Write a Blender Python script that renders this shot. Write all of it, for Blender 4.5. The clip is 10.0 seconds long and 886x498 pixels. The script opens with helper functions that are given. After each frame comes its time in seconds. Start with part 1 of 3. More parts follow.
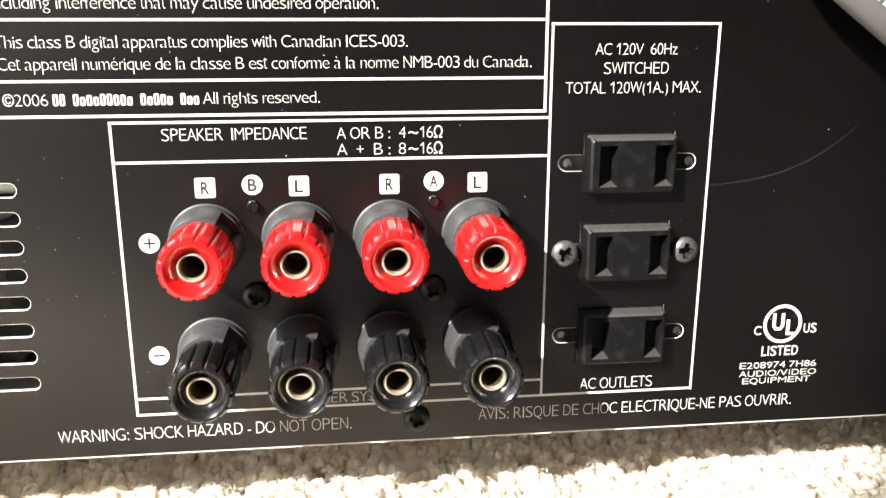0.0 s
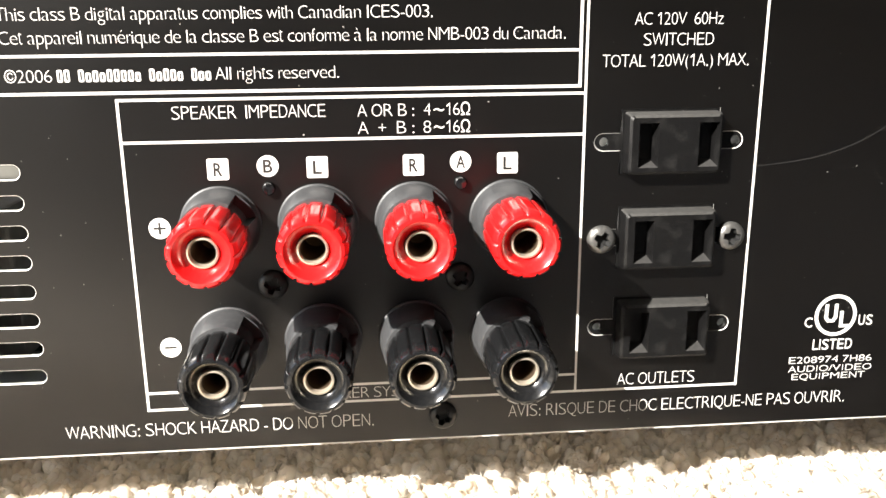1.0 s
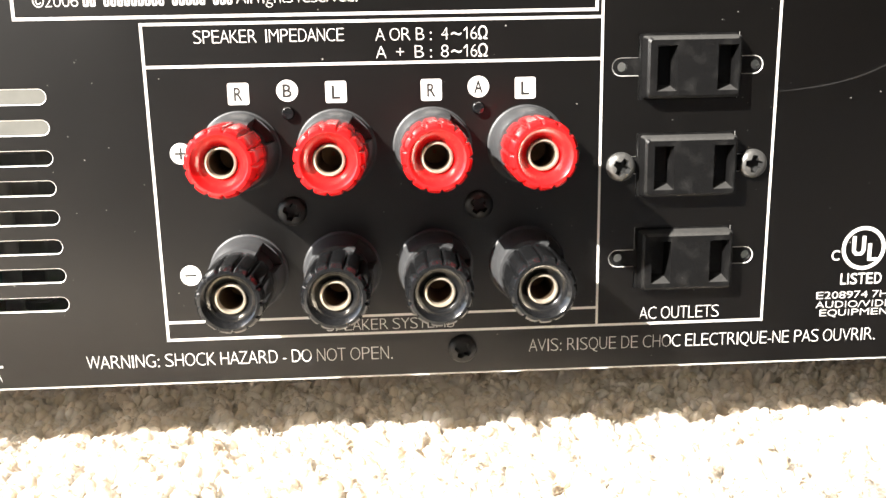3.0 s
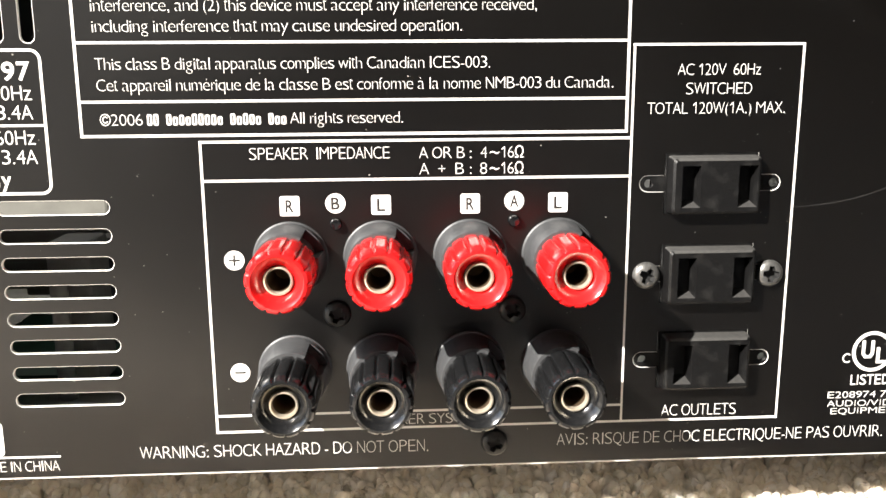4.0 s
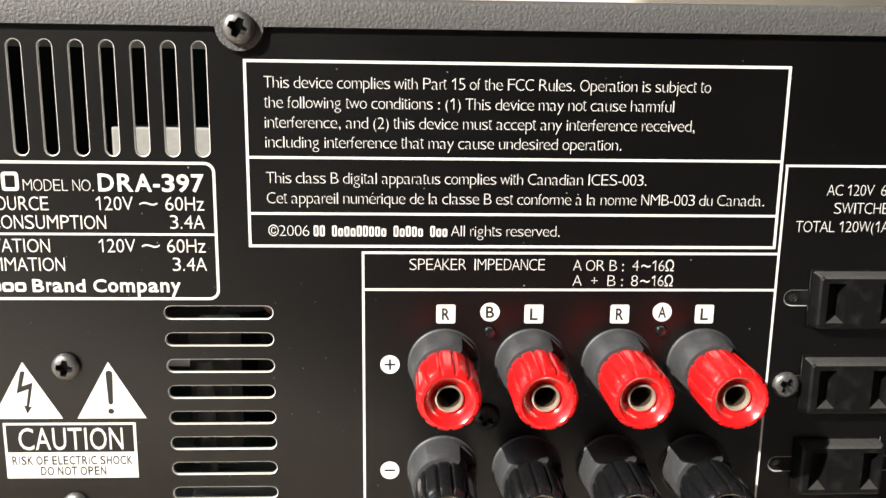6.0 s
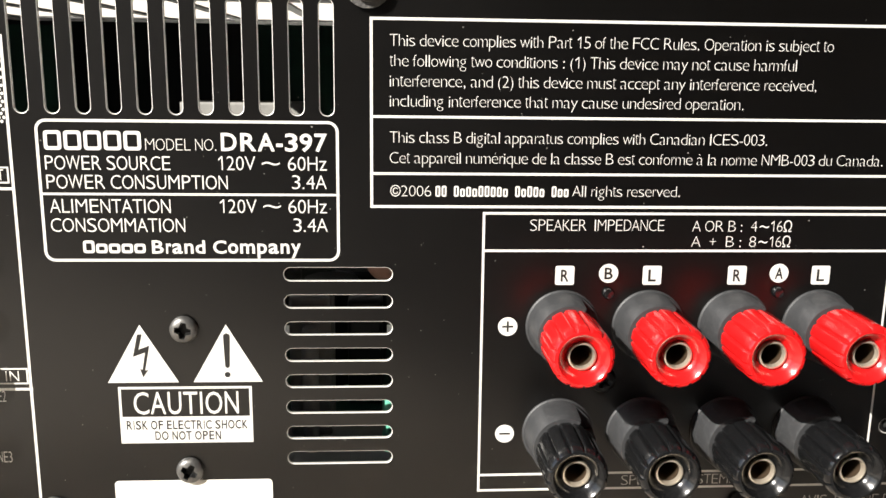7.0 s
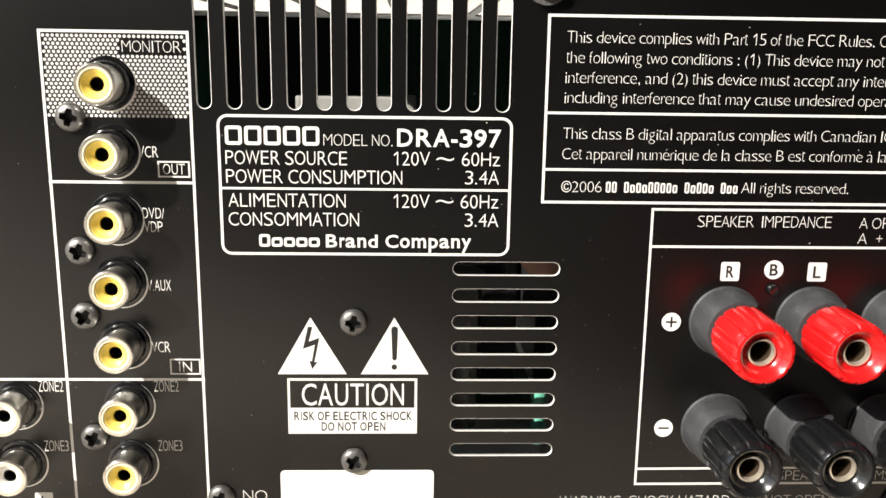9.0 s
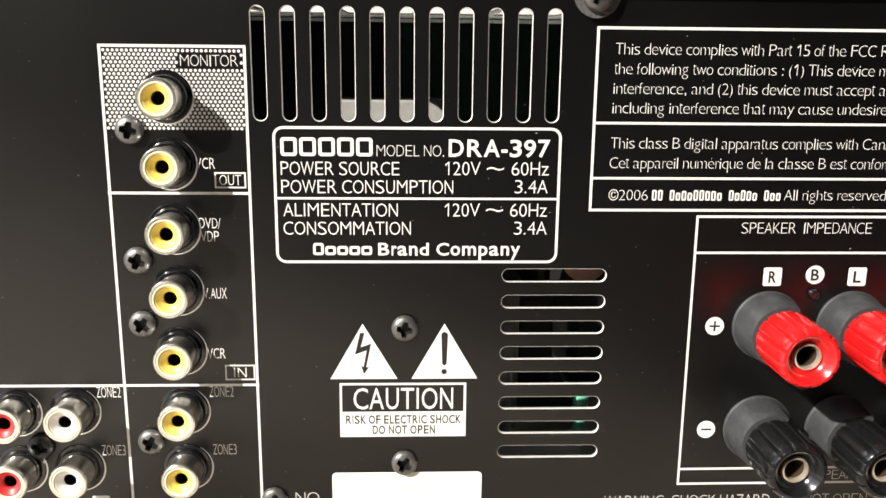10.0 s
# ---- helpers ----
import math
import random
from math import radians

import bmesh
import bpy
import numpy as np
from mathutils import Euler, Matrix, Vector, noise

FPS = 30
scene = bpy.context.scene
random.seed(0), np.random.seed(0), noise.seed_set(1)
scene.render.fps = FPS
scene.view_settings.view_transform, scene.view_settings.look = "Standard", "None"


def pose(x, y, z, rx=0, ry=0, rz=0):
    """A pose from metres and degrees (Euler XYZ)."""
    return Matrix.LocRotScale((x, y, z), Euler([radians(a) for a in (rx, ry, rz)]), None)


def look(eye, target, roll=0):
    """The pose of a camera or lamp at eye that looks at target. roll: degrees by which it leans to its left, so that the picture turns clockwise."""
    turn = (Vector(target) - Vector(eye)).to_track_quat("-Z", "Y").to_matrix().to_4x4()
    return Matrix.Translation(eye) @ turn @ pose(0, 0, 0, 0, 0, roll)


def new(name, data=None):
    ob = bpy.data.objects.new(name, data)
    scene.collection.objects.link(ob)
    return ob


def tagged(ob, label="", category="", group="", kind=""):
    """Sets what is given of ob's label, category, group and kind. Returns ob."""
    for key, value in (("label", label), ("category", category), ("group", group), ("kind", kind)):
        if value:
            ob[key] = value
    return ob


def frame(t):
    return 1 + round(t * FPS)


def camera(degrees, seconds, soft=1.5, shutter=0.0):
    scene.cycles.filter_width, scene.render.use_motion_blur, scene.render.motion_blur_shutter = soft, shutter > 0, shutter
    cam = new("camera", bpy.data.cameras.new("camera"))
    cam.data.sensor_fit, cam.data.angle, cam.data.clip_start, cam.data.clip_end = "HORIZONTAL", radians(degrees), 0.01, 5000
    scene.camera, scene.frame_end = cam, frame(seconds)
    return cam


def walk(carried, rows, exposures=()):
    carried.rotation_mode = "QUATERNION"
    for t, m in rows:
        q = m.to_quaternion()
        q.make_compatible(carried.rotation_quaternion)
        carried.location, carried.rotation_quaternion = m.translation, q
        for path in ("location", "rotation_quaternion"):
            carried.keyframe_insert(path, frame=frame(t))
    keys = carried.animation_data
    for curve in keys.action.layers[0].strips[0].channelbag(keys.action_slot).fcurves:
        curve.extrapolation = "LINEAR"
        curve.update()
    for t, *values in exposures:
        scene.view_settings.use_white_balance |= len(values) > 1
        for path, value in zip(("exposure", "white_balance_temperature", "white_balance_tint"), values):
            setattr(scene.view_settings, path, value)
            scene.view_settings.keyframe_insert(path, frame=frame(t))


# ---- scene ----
cam = camera(53.54, 10.0, 1.5)
PATH = [
    (0, 0.00065, -0.18996, 0.10983, -6.576, -14.662, 0.036),
    (0.5, -0.00133, -0.17875, 0.10789, -5.794, -14.850, 0.335),
    (1, 0.00146, -0.17872, 0.10434, -4.989, -14.835, 0.508),
    (1.5, 0.00328, -0.17865, 0.09859, -4.711, -14.984, 0.355),
    (2, 0.00287, -0.17960, 0.09199, -4.134, -14.394, 0.273),
    (2.2, 0.00233, -0.18171, 0.08732, -3.486, -14.134, 0.400),
    (3.3, 0.00413, -0.18556, 0.08048, -2.921, -11.633, 1.162),
    (3.5, 0.00378, -0.18774, 0.08275, -3.322, -11.601, 1.040),
    (4, -0.00537, -0.19123, 0.10282, -3.073, -11.236, 0.386),
    (4.5, -0.02097, -0.19113, 0.11260, -2.535, -11.242, -0.414),
    (5, -0.02987, -0.19127, 0.12597, -2.248, -11.276, -0.513),
    (5.2, -0.03131, -0.19009, 0.13004, -2.203, -11.275, -0.450),
    (6.3, -0.04463, -0.19023, 0.12893, -2.803, -11.922, -0.816),
    (6.5, -0.05025, -0.19136, 0.12622, -2.992, -11.791, -0.792),
    (7, -0.06791, -0.18962, 0.12084, -3.365, -11.867, -0.748),
    (7.5, -0.08297, -0.18880, 0.12074, -2.997, -11.921, -0.697),
    (8, -0.09464, -0.18843, 0.12101, -2.561, -12.350, -0.798),
    (8.5, -0.10222, -0.18956, 0.12181, -2.245, -12.388, -0.994),
    (9, -0.10094, -0.18969, 0.12154, -2.033, -12.441, -0.826),
    (9.5, -0.10564, -0.19128, 0.12275, -2.006, -12.675, -0.768),
    (10, -0.11270, -0.19264, 0.12593, -2.209, -13.014, -0.566),
]
EXPOSURES = [(0.0, 1.68), (1.0, 1.72), (2.0, 2.02), (3.5, 1.94), (4.0, 1.72), (4.5, 1.28), (5.0, 1.08), (7.0, 0.76), (10.0, 0.59)]
walk(cam, [(t, pose(x, y, z, 90 + pitch, roll, yaw)) for t, x, y, z, yaw, pitch, roll in PATH], EXPOSURES)

# ---- world, sun ----
SUN_WAY = Vector((1.20, 1.0, -1.03)).normalized()
world = bpy.data.worlds.new("world")
world.use_nodes = True
scene.world = world
sky = world.node_tree.nodes.new("ShaderNodeTexSky")
sky.sky_type, sky.sun_disc = "NISHITA", False
sky.sun_elevation = math.asin(-SUN_WAY.z)
sky.sun_rotation = math.atan2(-SUN_WAY.x, -SUN_WAY.y)
back = world.node_tree.nodes["Background"]
back.inputs[1].default_value = 0.145
world.node_tree.links.new(sky.outputs[0], back.inputs[0])
sun = new("sun", bpy.data.lights.new("sun", "SUN"))
sun.data.energy, sun.data.angle, sun.data.color = 6.0, radians(0.6), (1.0, 0.95, 0.875)
sun.matrix_world = look((-1.4, -1.4, 1.3), Vector((-1.4, -1.4, 1.3)) + SUN_WAY)

# ---- materials ----


def material(name, color, rough=0.5, metal=0.0, vary=0.15, scale=200.0, bump=0.0, bump_scale=800.0, spec=0.5, coat=0.0, sss=0.0, stain=None, stain_scale=25.0, stain_amount=0.3):
    """A node material: base colour with grain at two scales, roughness variation and fine relief. Scales are per metre."""
    m = bpy.data.materials.new(name)
    m.use_nodes = True
    nt, nodes = m.node_tree, m.node_tree.nodes
    bsdf = nodes["Principled BSDF"]
    coord = nodes.new("ShaderNodeTexCoord")

    def tex(s, detail):
        n = nodes.new("ShaderNodeTexNoise")
        n.inputs["Scale"].default_value, n.inputs["Detail"].default_value = s, detail
        nt.links.new(coord.outputs["Object"], n.inputs["Vector"])
        return n

    grain, broad = tex(scale, 4), tex(stain_scale, 3)
    ramp = nodes.new("ShaderNodeMapRange")
    ramp.inputs["To Min"].default_value, ramp.inputs["To Max"].default_value = 1 - vary, 1 + vary
    nt.links.new(grain.outputs["Fac"], ramp.inputs["Value"])
    mul = nodes.new("ShaderNodeVectorMath")
    mul.operation = "SCALE"
    mul.inputs[0].default_value = color[:3]
    nt.links.new(ramp.outputs[0], mul.inputs["Scale"])
    last = mul.outputs[0]
    if stain:
        edge = nodes.new("ShaderNodeMapRange")
        edge.inputs["From Min"].default_value, edge.inputs["From Max"].default_value = 0.52, 0.75
        edge.inputs["To Max"].default_value = stain_amount
        nt.links.new(broad.outputs["Fac"], edge.inputs["Value"])
        mix = nodes.new("ShaderNodeMix")
        mix.data_type = "RGBA"
        mix.inputs["B"].default_value = (*stain, 1)
        nt.links.new(edge.outputs[0], mix.inputs["Factor"])
        nt.links.new(last, mix.inputs["A"])
        last = mix.outputs["Result"]
    nt.links.new(last, bsdf.inputs["Base Color"])
    rr = nodes.new("ShaderNodeMapRange")
    rr.inputs["To Min"].default_value, rr.inputs["To Max"].default_value = max(0.02, rough - 0.08), min(1, rough + 0.08)
    nt.links.new(broad.outputs["Fac"], rr.inputs["Value"])
    nt.links.new(rr.outputs[0], bsdf.inputs["Roughness"])
    bsdf.inputs["Metallic"].default_value = metal
    bsdf.inputs["Specular IOR Level"].default_value = spec
    bsdf.inputs["Coat Weight"].default_value = coat
    bsdf.inputs["Coat Roughness"].default_value = 0.12
    if sss:
        bsdf.inputs["Subsurface Weight"].default_value = sss
        bsdf.inputs["Subsurface Radius"].default_value = (0.002, 0.0006, 0.0004)
        bsdf.inputs["Subsurface Scale"].default_value = 1.0
    if bump:
        b = nodes.new("ShaderNodeBump")
        b.inputs["Strength"].default_value, b.inputs["Distance"].default_value = bump, 0.0003
        fine = tex(bump_scale, 3)
        nt.links.new(fine.outputs["Fac"], b.inputs["Height"])
        nt.links.new(b.outputs[0], bsdf.inputs["Normal"])
    return m


BLACK_PAINT = material("black_panel_paint", (0.0016, 0.0013, 0.0011), 0.31, spec=0.62, vary=0.2, scale=900, bump=0.05, bump_scale=2500, stain=(0.0032, 0.0027, 0.0023), stain_scale=14, stain_amount=0.35)
BARE_STEEL = material("bare_cut_steel", (0.80, 0.79, 0.76), 0.40, metal=0.4, scale=1200, vary=0.2)
WORN_EDGE = material("worn_steel_edge", (0.42, 0.41, 0.385), 0.22, metal=1.0, scale=900, vary=0.2)
INK = material("white_screen_print", (0.72, 0.71, 0.68), 0.55, vary=0.06, scale=1500)
DARK_INK = material("black_print", (0.014, 0.013, 0.012), 0.5, vary=0.1)
LID_VINYL = material("grained_dark_vinyl_coat", (0.068, 0.066, 0.064), 0.6, vary=0.3, scale=900, bump=0.9, bump_scale=1500)
BLACK_PLASTIC = material("black_moulded_plastic", (0.0055, 0.0055, 0.006), 0.12, coat=0.4, vary=0.2, scale=700, bump=0.05, bump_scale=2600, stain=(0.10, 0.10, 0.097), stain_scale=1400, stain_amount=0.12)
KNOB_PLASTIC = material("satin_black_knob_plastic", (0.0065, 0.0067, 0.0072), 0.19, vary=0.25, scale=700, bump=0.06, bump_scale=1800, stain=(0.09, 0.09, 0.088), stain_scale=1100, stain_amount=0.08)
COLLAR_PLASTIC = material("satin_black_plastic", (0.034, 0.035, 0.037), 0.5, vary=0.2, scale=1100, bump=0.15, bump_scale=2600, stain=(0.16, 0.16, 0.155), stain_scale=800, stain_amount=0.15)
OUTLET_PLASTIC = material("scuffed_black_bakelite", (0.0045, 0.0044, 0.0045), 0.42, spec=0.24, vary=0.25, scale=800, bump=0.2, bump_scale=1800, stain=(0.04, 0.039, 0.037), stain_scale=350, stain_amount=0.2)
RED_PLASTIC = material("glossy_red_plastic", (0.60, 0.009, 0.010), 0.20, vary=0.06, scale=500, coat=0.25, spec=0.5, bump=0.06, bump_scale=1500, sss=0.10)
GOLD = material("gold_plate", (0.72, 0.64, 0.52), 0.30, metal=0.75, scale=900, vary=0.1)
BORE = material("dull_brass_bore", (0.16, 0.11, 0.07), 0.45, metal=0.8, scale=900)
NICKEL = material("nickel_plate", (0.90, 0.87, 0.80), 0.30, metal=1.0, scale=900, vary=0.12, bump=0.1, bump_scale=1200, stain=(0.5, 0.46, 0.38), stain_scale=400, stain_amount=0.3)
# dusty grey that also carries the sun's brightening of upward faces
DUSTY_LIT_TOP = material("dusty_lit_black_plastic", (0.032, 0.031, 0.029), 0.75, vary=0.6, scale=1200, stain=(0.015, 0.015, 0.015), stain_scale=600, stain_amount=0.9)
SLOT_DUST = material("pale_dust_in_slot", (0.024, 0.023, 0.022), 0.8, vary=0.6, scale=1200, stain=(0.02, 0.02, 0.02), stain_scale=900, stain_amount=0.7)
# near-black for hollows, their shade put into the colour
RECESS_SHADE = material("recess_shade_black", (0.01, 0.01, 0.01), 0.6)
SCREW_STEEL = material("black_zinc_steel", (0.15, 0.148, 0.143), 0.42, metal=0.75, scale=1200, vary=0.35, bump=0.2, stain=(0.32, 0.31, 0.29), stain_scale=700, stain_amount=0.4)
DARK_SCREW = material("black_oxide_steel", (0.03, 0.03, 0.03), 0.4, metal=0.6, scale=1200, vary=0.3, bump=0.1)
YELLOW = material("yellow_insulator", (0.88, 0.69, 0.16), 0.35, vary=0.06)
RIM_CREAM = material("tinned_pale_rim", (0.78, 0.71, 0.54), 0.35, vary=0.12, scale=900)
WHITE_PLASTIC = material("white_insulator", (0.80, 0.78, 0.74), 0.4, vary=0.06)
RED_INSULATOR = material("red_insulator", (0.62, 0.04, 0.04), 0.4, vary=0.06)
STICKER = material("white_paper_label", (0.80, 0.79, 0.74), 0.6, vary=0.04, scale=900, stain=(0.72, 0.68, 0.58), stain_scale=90)
FADED_INK = material("faded_grey_print", (0.62, 0.61, 0.58), 0.6, vary=0.1)
GALVANISED = material("galvanised_steel", (0.72, 0.72, 0.70), 0.5, metal=0.15, scale=140, vary=0.25)
PCB = material("green_circuit_board", (0.012, 0.07, 0.04), 0.4, vary=0.3, scale=260)
COMPONENT_BLACK = material("black_component", (0.015, 0.015, 0.016), 0.45)
PALE_PART = material("pale_grey_component", (0.30, 0.295, 0.275), 0.6, vary=0.25, scale=300)
SINK_GREY = material("dull_grey_heat_sink", (0.13, 0.127, 0.112), 0.6, vary=0.3, scale=150)
GREEN_PART = material("green_component", (0.12, 0.44, 0.31), 0.4, vary=0.2, scale=600)
COPPER = material("copper_winding", (0.46, 0.25, 0.18), 0.5, metal=0.2)
CARPET = material("beige_carpet_yarn", (0.80, 0.72, 0.62), 0.95, vary=0.18, scale=700, bump=0.5, bump_scale=2200, spec=0.1, stain=(0.62, 0.52, 0.42), stain_scale=90, stain_amount=0.5)


def yarn_material():
    """Carpet yarn: matt fibres that let part of the light through."""
    m = bpy.data.materials.new("beige_carpet_fibre")
    m.use_nodes = True
    nt, nodes = m.node_tree, m.node_tree.nodes
    nodes.remove(nodes["Principled BSDF"])
    coord = nodes.new("ShaderNodeTexCoord")
    isle = nodes.new("ShaderNodeNewGeometry")
    fine = nodes.new("ShaderNodeTexNoise")
    fine.inputs["Scale"].default_value, fine.inputs["Detail"].default_value = 900, 3
    nt.links.new(coord.outputs["Object"], fine.inputs["Vector"])
    mix = nodes.new("ShaderNodeMix")
    mix.data_type = "RGBA"
    mix.inputs["A"].default_value, mix.inputs["B"].default_value = (0.94, 0.87, 0.77, 1), (0.985, 0.965, 0.935, 1)
    nt.links.new(isle.outputs["Random Per Island"], mix.inputs["Factor"])
    d, t, both = nodes.new("ShaderNodeBsdfDiffuse"), nodes.new("ShaderNodeBsdfTranslucent"), nodes.new("ShaderNodeMixShader")
    for n in (d, t):
        nt.links.new(mix.outputs["Result"], n.inputs["Color"])
    both.inputs[0].default_value = 0.68
    nt.links.new(d.outputs[0], both.inputs[1])
    nt.links.new(t.outputs[0], both.inputs[2])
    nt.links.new(both.outputs[0], nodes["Material Output"].inputs[0])
    bump = nodes.new("ShaderNodeBump")
    bump.inputs["Strength"].default_value, bump.inputs["Distance"].default_value = 0.6, 0.0004
    nt.links.new(fine.outputs["Fac"], bump.inputs["Height"])
    nt.links.new(bump.outputs[0], d.inputs["Normal"])
    return m


YARN = yarn_material()
WALL_PAINT = material("off_white_wall_paint", (0.80, 0.78, 0.74), 0.8, vary=0.03, scale=60, bump=0.05, bump_scale=300)
BEIGE_PAINT = material("beige_wall_paint", (0.50, 0.485, 0.46), 0.8, vary=0.06, scale=25, bump=0.05, bump_scale=300)
# dark colours for unseen room surfaces, chosen to hold down bounce and reflections
UNSEEN_DIM = material("taupe_unseen_surface", (0.15, 0.135, 0.12), 0.85, vary=0.04, scale=60, bump=0.05, bump_scale=300)
UNSEEN_DARK = material("brown_unseen_surface", (0.09, 0.075, 0.062), 0.85, vary=0.04, scale=60, bump=0.05, bump_scale=300)
FRAME_PAINT = material("white_window_paint", (0.80, 0.80, 0.78), 0.4, vary=0.03, scale=60)
CORD_VINYL = material("grey_cord_vinyl", (0.17, 0.165, 0.16), 0.38, vary=0.1, scale=300)
CORD_PRINT = material("pale_blue_print", (0.55, 0.68, 0.75), 0.5)
SCRATCH = material("pale_scratch", (0.014, 0.0135, 0.013), 0.5)
DUST = material("pale_dust", (0.25, 0.24, 0.22), 0.9)

MM = 0.001

# ---- mesh helpers ----


def finish(me, smooth=True, angle=35):
    if smooth:
        me.polygons.foreach_set("use_smooth", [True] * len(me.polygons))
        me.set_sharp_from_angle(angle=radians(angle))
    return me


def to_mesh(name, bm, mat, smooth=True, angle=35):
    me = bpy.data.meshes.new(name)
    bm.normal_update()
    bm.to_mesh(me)
    bm.free()
    for one in (mat if isinstance(mat, (list, tuple)) else [mat]):
        me.materials.append(one)
    return finish(me, smooth, angle)


def part(name, me, parent, label="", m=None):
    """Links a mesh as one object under a thing or a part."""
    ob = new(name, me)
    ob.parent = parent
    if m is not None:
        ob.matrix_basis = m
    if label:
        ob["label"] = label
    return ob


def box(bm, x0, x1, y0, y1, z0, z1, bevel=0.0):
    got = bmesh.ops.create_cube(bm, size=1.0)["verts"]
    for v in got:
        v.co = Vector((x0 + (v.co.x + 0.5) * (x1 - x0), y0 + (v.co.y + 0.5) * (y1 - y0), z0 + (v.co.z + 0.5) * (z1 - z0)))
    if bevel:
        edges = list({e for v in got for e in v.link_edges})
        bmesh.ops.bevel(bm, geom=edges, offset=bevel, segments=2, affect="EDGES", profile=0.6)
    return bm


def lathe(profile, segments=48, wave=None, close_start=True, close_end=True):
    """Turns (radius, depth) pairs round the axis that points out of the panel (minus y). wave(i, angle) gives a change of radius."""
    bm = bmesh.new()
    rings = []
    for i, (r, d) in enumerate(profile):
        ring = []
        for k in range(segments):
            a = 2 * math.pi * k / segments
            rr = max(1e-6, r + (wave(i, a) if wave else 0.0))
            ring.append(bm.verts.new((rr * math.cos(a), -d, rr * math.sin(a))))
        rings.append(ring)
    for a, b in zip(rings, rings[1:]):
        for k in range(segments):
            bm.faces.new((a[k], b[k], b[(k + 1) % segments], a[(k + 1) % segments]))
    if close_start:
        bm.faces.new(rings[0])
    if close_end:
        bm.faces.new(list(reversed(rings[-1])))
    bmesh.ops.recalc_face_normals(bm, faces=bm.faces)
    return bm


def mesh_of(ob):
    """The evaluated mesh of a helper object, which is then removed."""
    bpy.context.view_layer.update()
    dg = bpy.context.evaluated_depsgraph_get()
    me = bpy.data.meshes.new_from_object(ob.evaluated_get(dg))
    data = ob.data
    bpy.data.objects.remove(ob)
    if isinstance(data, bpy.types.Mesh):
        bpy.data.meshes.remove(data)
    else:
        bpy.data.curves.remove(data)
    return me


def plate(loops, thick, mats, y=0.0, edge_slot=0, round_edge=0.0):
    """A sheet in the xz plane with openings: loops of (x, z) points, the outer one first. Its front lies at y, its back at y + thick."""
    cu = bpy.data.curves.new("sheet", "CURVE")
    cu.dimensions, cu.fill_mode, cu.extrude = "2D", "BOTH", thick / 2 - round_edge
    cu.bevel_depth, cu.bevel_resolution = round_edge, 1
    for pts in loops:
        sp = cu.splines.new("POLY")
        sp.points.add(len(pts) - 1)
        for p, (x, z) in zip(sp.points, pts):
            p.co = (x, z, 0, 1)
        sp.use_cyclic_u = True
    me = mesh_of(new("sheet", cu))
    me.transform(Matrix(((1, 0, 0, 0), (0, 0, -1, y + thick / 2), (0, 1, 0, 0), (0, 0, 0, 1))))
    bm = bmesh.new()
    bm.from_mesh(me)
    bmesh.ops.remove_doubles(bm, verts=bm.verts, dist=1e-6)
    bm.to_mesh(me)
    bm.free()
    me.materials.clear()
    for one in mats:
        me.materials.append(one)
    if edge_slot:
        for p in me.polygons:
            p.material_index = edge_slot if abs(p.normal.y) < 0.95 else 0
    else:
        for p in me.polygons:
            p.material_index = 0
    return me


def rect(x0, x1, z0, z1):
    return [(x0, z0), (x1, z0), (x1, z1), (x0, z1)]


def round_rect(x0, x1, z0, z1, r, n=6):
    pts = []
    for cx, cz, a0 in ((x1 - r, z1 - r, 0), (x0 + r, z1 - r, 90), (x0 + r, z0 + r, 180), (x1 - r, z0 + r, 270)):
        for k in range(n + 1):
            a = radians(a0 + 90 * k / n)
            pts.append((cx + r * math.cos(a), cz + r * math.sin(a)))
    return pts


def circle(cx, cz, r, n=32):
    return [(cx + r * math.cos(2 * math.pi * k / n), cz + r * math.sin(2 * math.pi * k / n)) for k in range(n)]


# ---- the room ----
ROOM = dict(x0=-1.5, x1=2.2, y0=-3.0, y1=1.3, z0=-0.0112, z1=2.45)


def slab(name, x0, x1, y0, y1, z0, z1, mat, label, category):
    bm = box(bmesh.new(), x0, x1, y0, y1, z0, z1)
    ob = new(name, to_mesh(name, bm, mat, smooth=False))
    return tagged(ob, label, category, kind="structure")


def build_room():
    x0, x1, y0, y1, z0, z1 = (ROOM[k] for k in ("x0", "x1", "y0", "y1", "z0", "z1"))
    slab("floor", x0 - 0.12, x1 + 0.12, y0 - 0.12, y1 + 0.12, z0 - 0.1, z0, CARPET, "beige cut-pile carpet lying over the whole room floor", "floor")
    # ceiling, south and east walls are unseen, added dark to dim panel reflections
    slab("ceiling", x0 - 0.12, x1 + 0.12, y0 - 0.12, y1 + 0.12, z1, z1 + 0.1, UNSEEN_DIM, "unseen taupe ceiling, kept dark to dim the panel's reflections", "ceiling")
    slab("wall_north", x0, x1, y1, y1 + 0.12, z0, z1, BEIGE_PAINT, "bright beige painted wall behind the receiver", "wall")
    slab("wall_south", x0, x1, y0 - 0.12, y0, z0, z1, UNSEEN_DIM, "unseen taupe end wall, kept dark to dim the panel's reflections", "wall")
    slab("wall_east", x1, x1 + 0.12, y0, y1, z0, z1, UNSEEN_DARK, "unseen brown side wall, kept dark to dim the panel's reflections", "wall")
    # unseen west wall, its window placed and sized to shape the sun patch
    bm = bmesh.new()
    wy0, wy1, wz0, wz1 = -1.48, 0.90, 0.12, 1.95
    box(bm, x0 - 0.12, x0, y0, wy0, z0, z1)
    box(bm, x0 - 0.12, x0, wy1, y1, z0, z1)
    box(bm, x0 - 0.12, x0, wy0, wy1, z0, wz0)
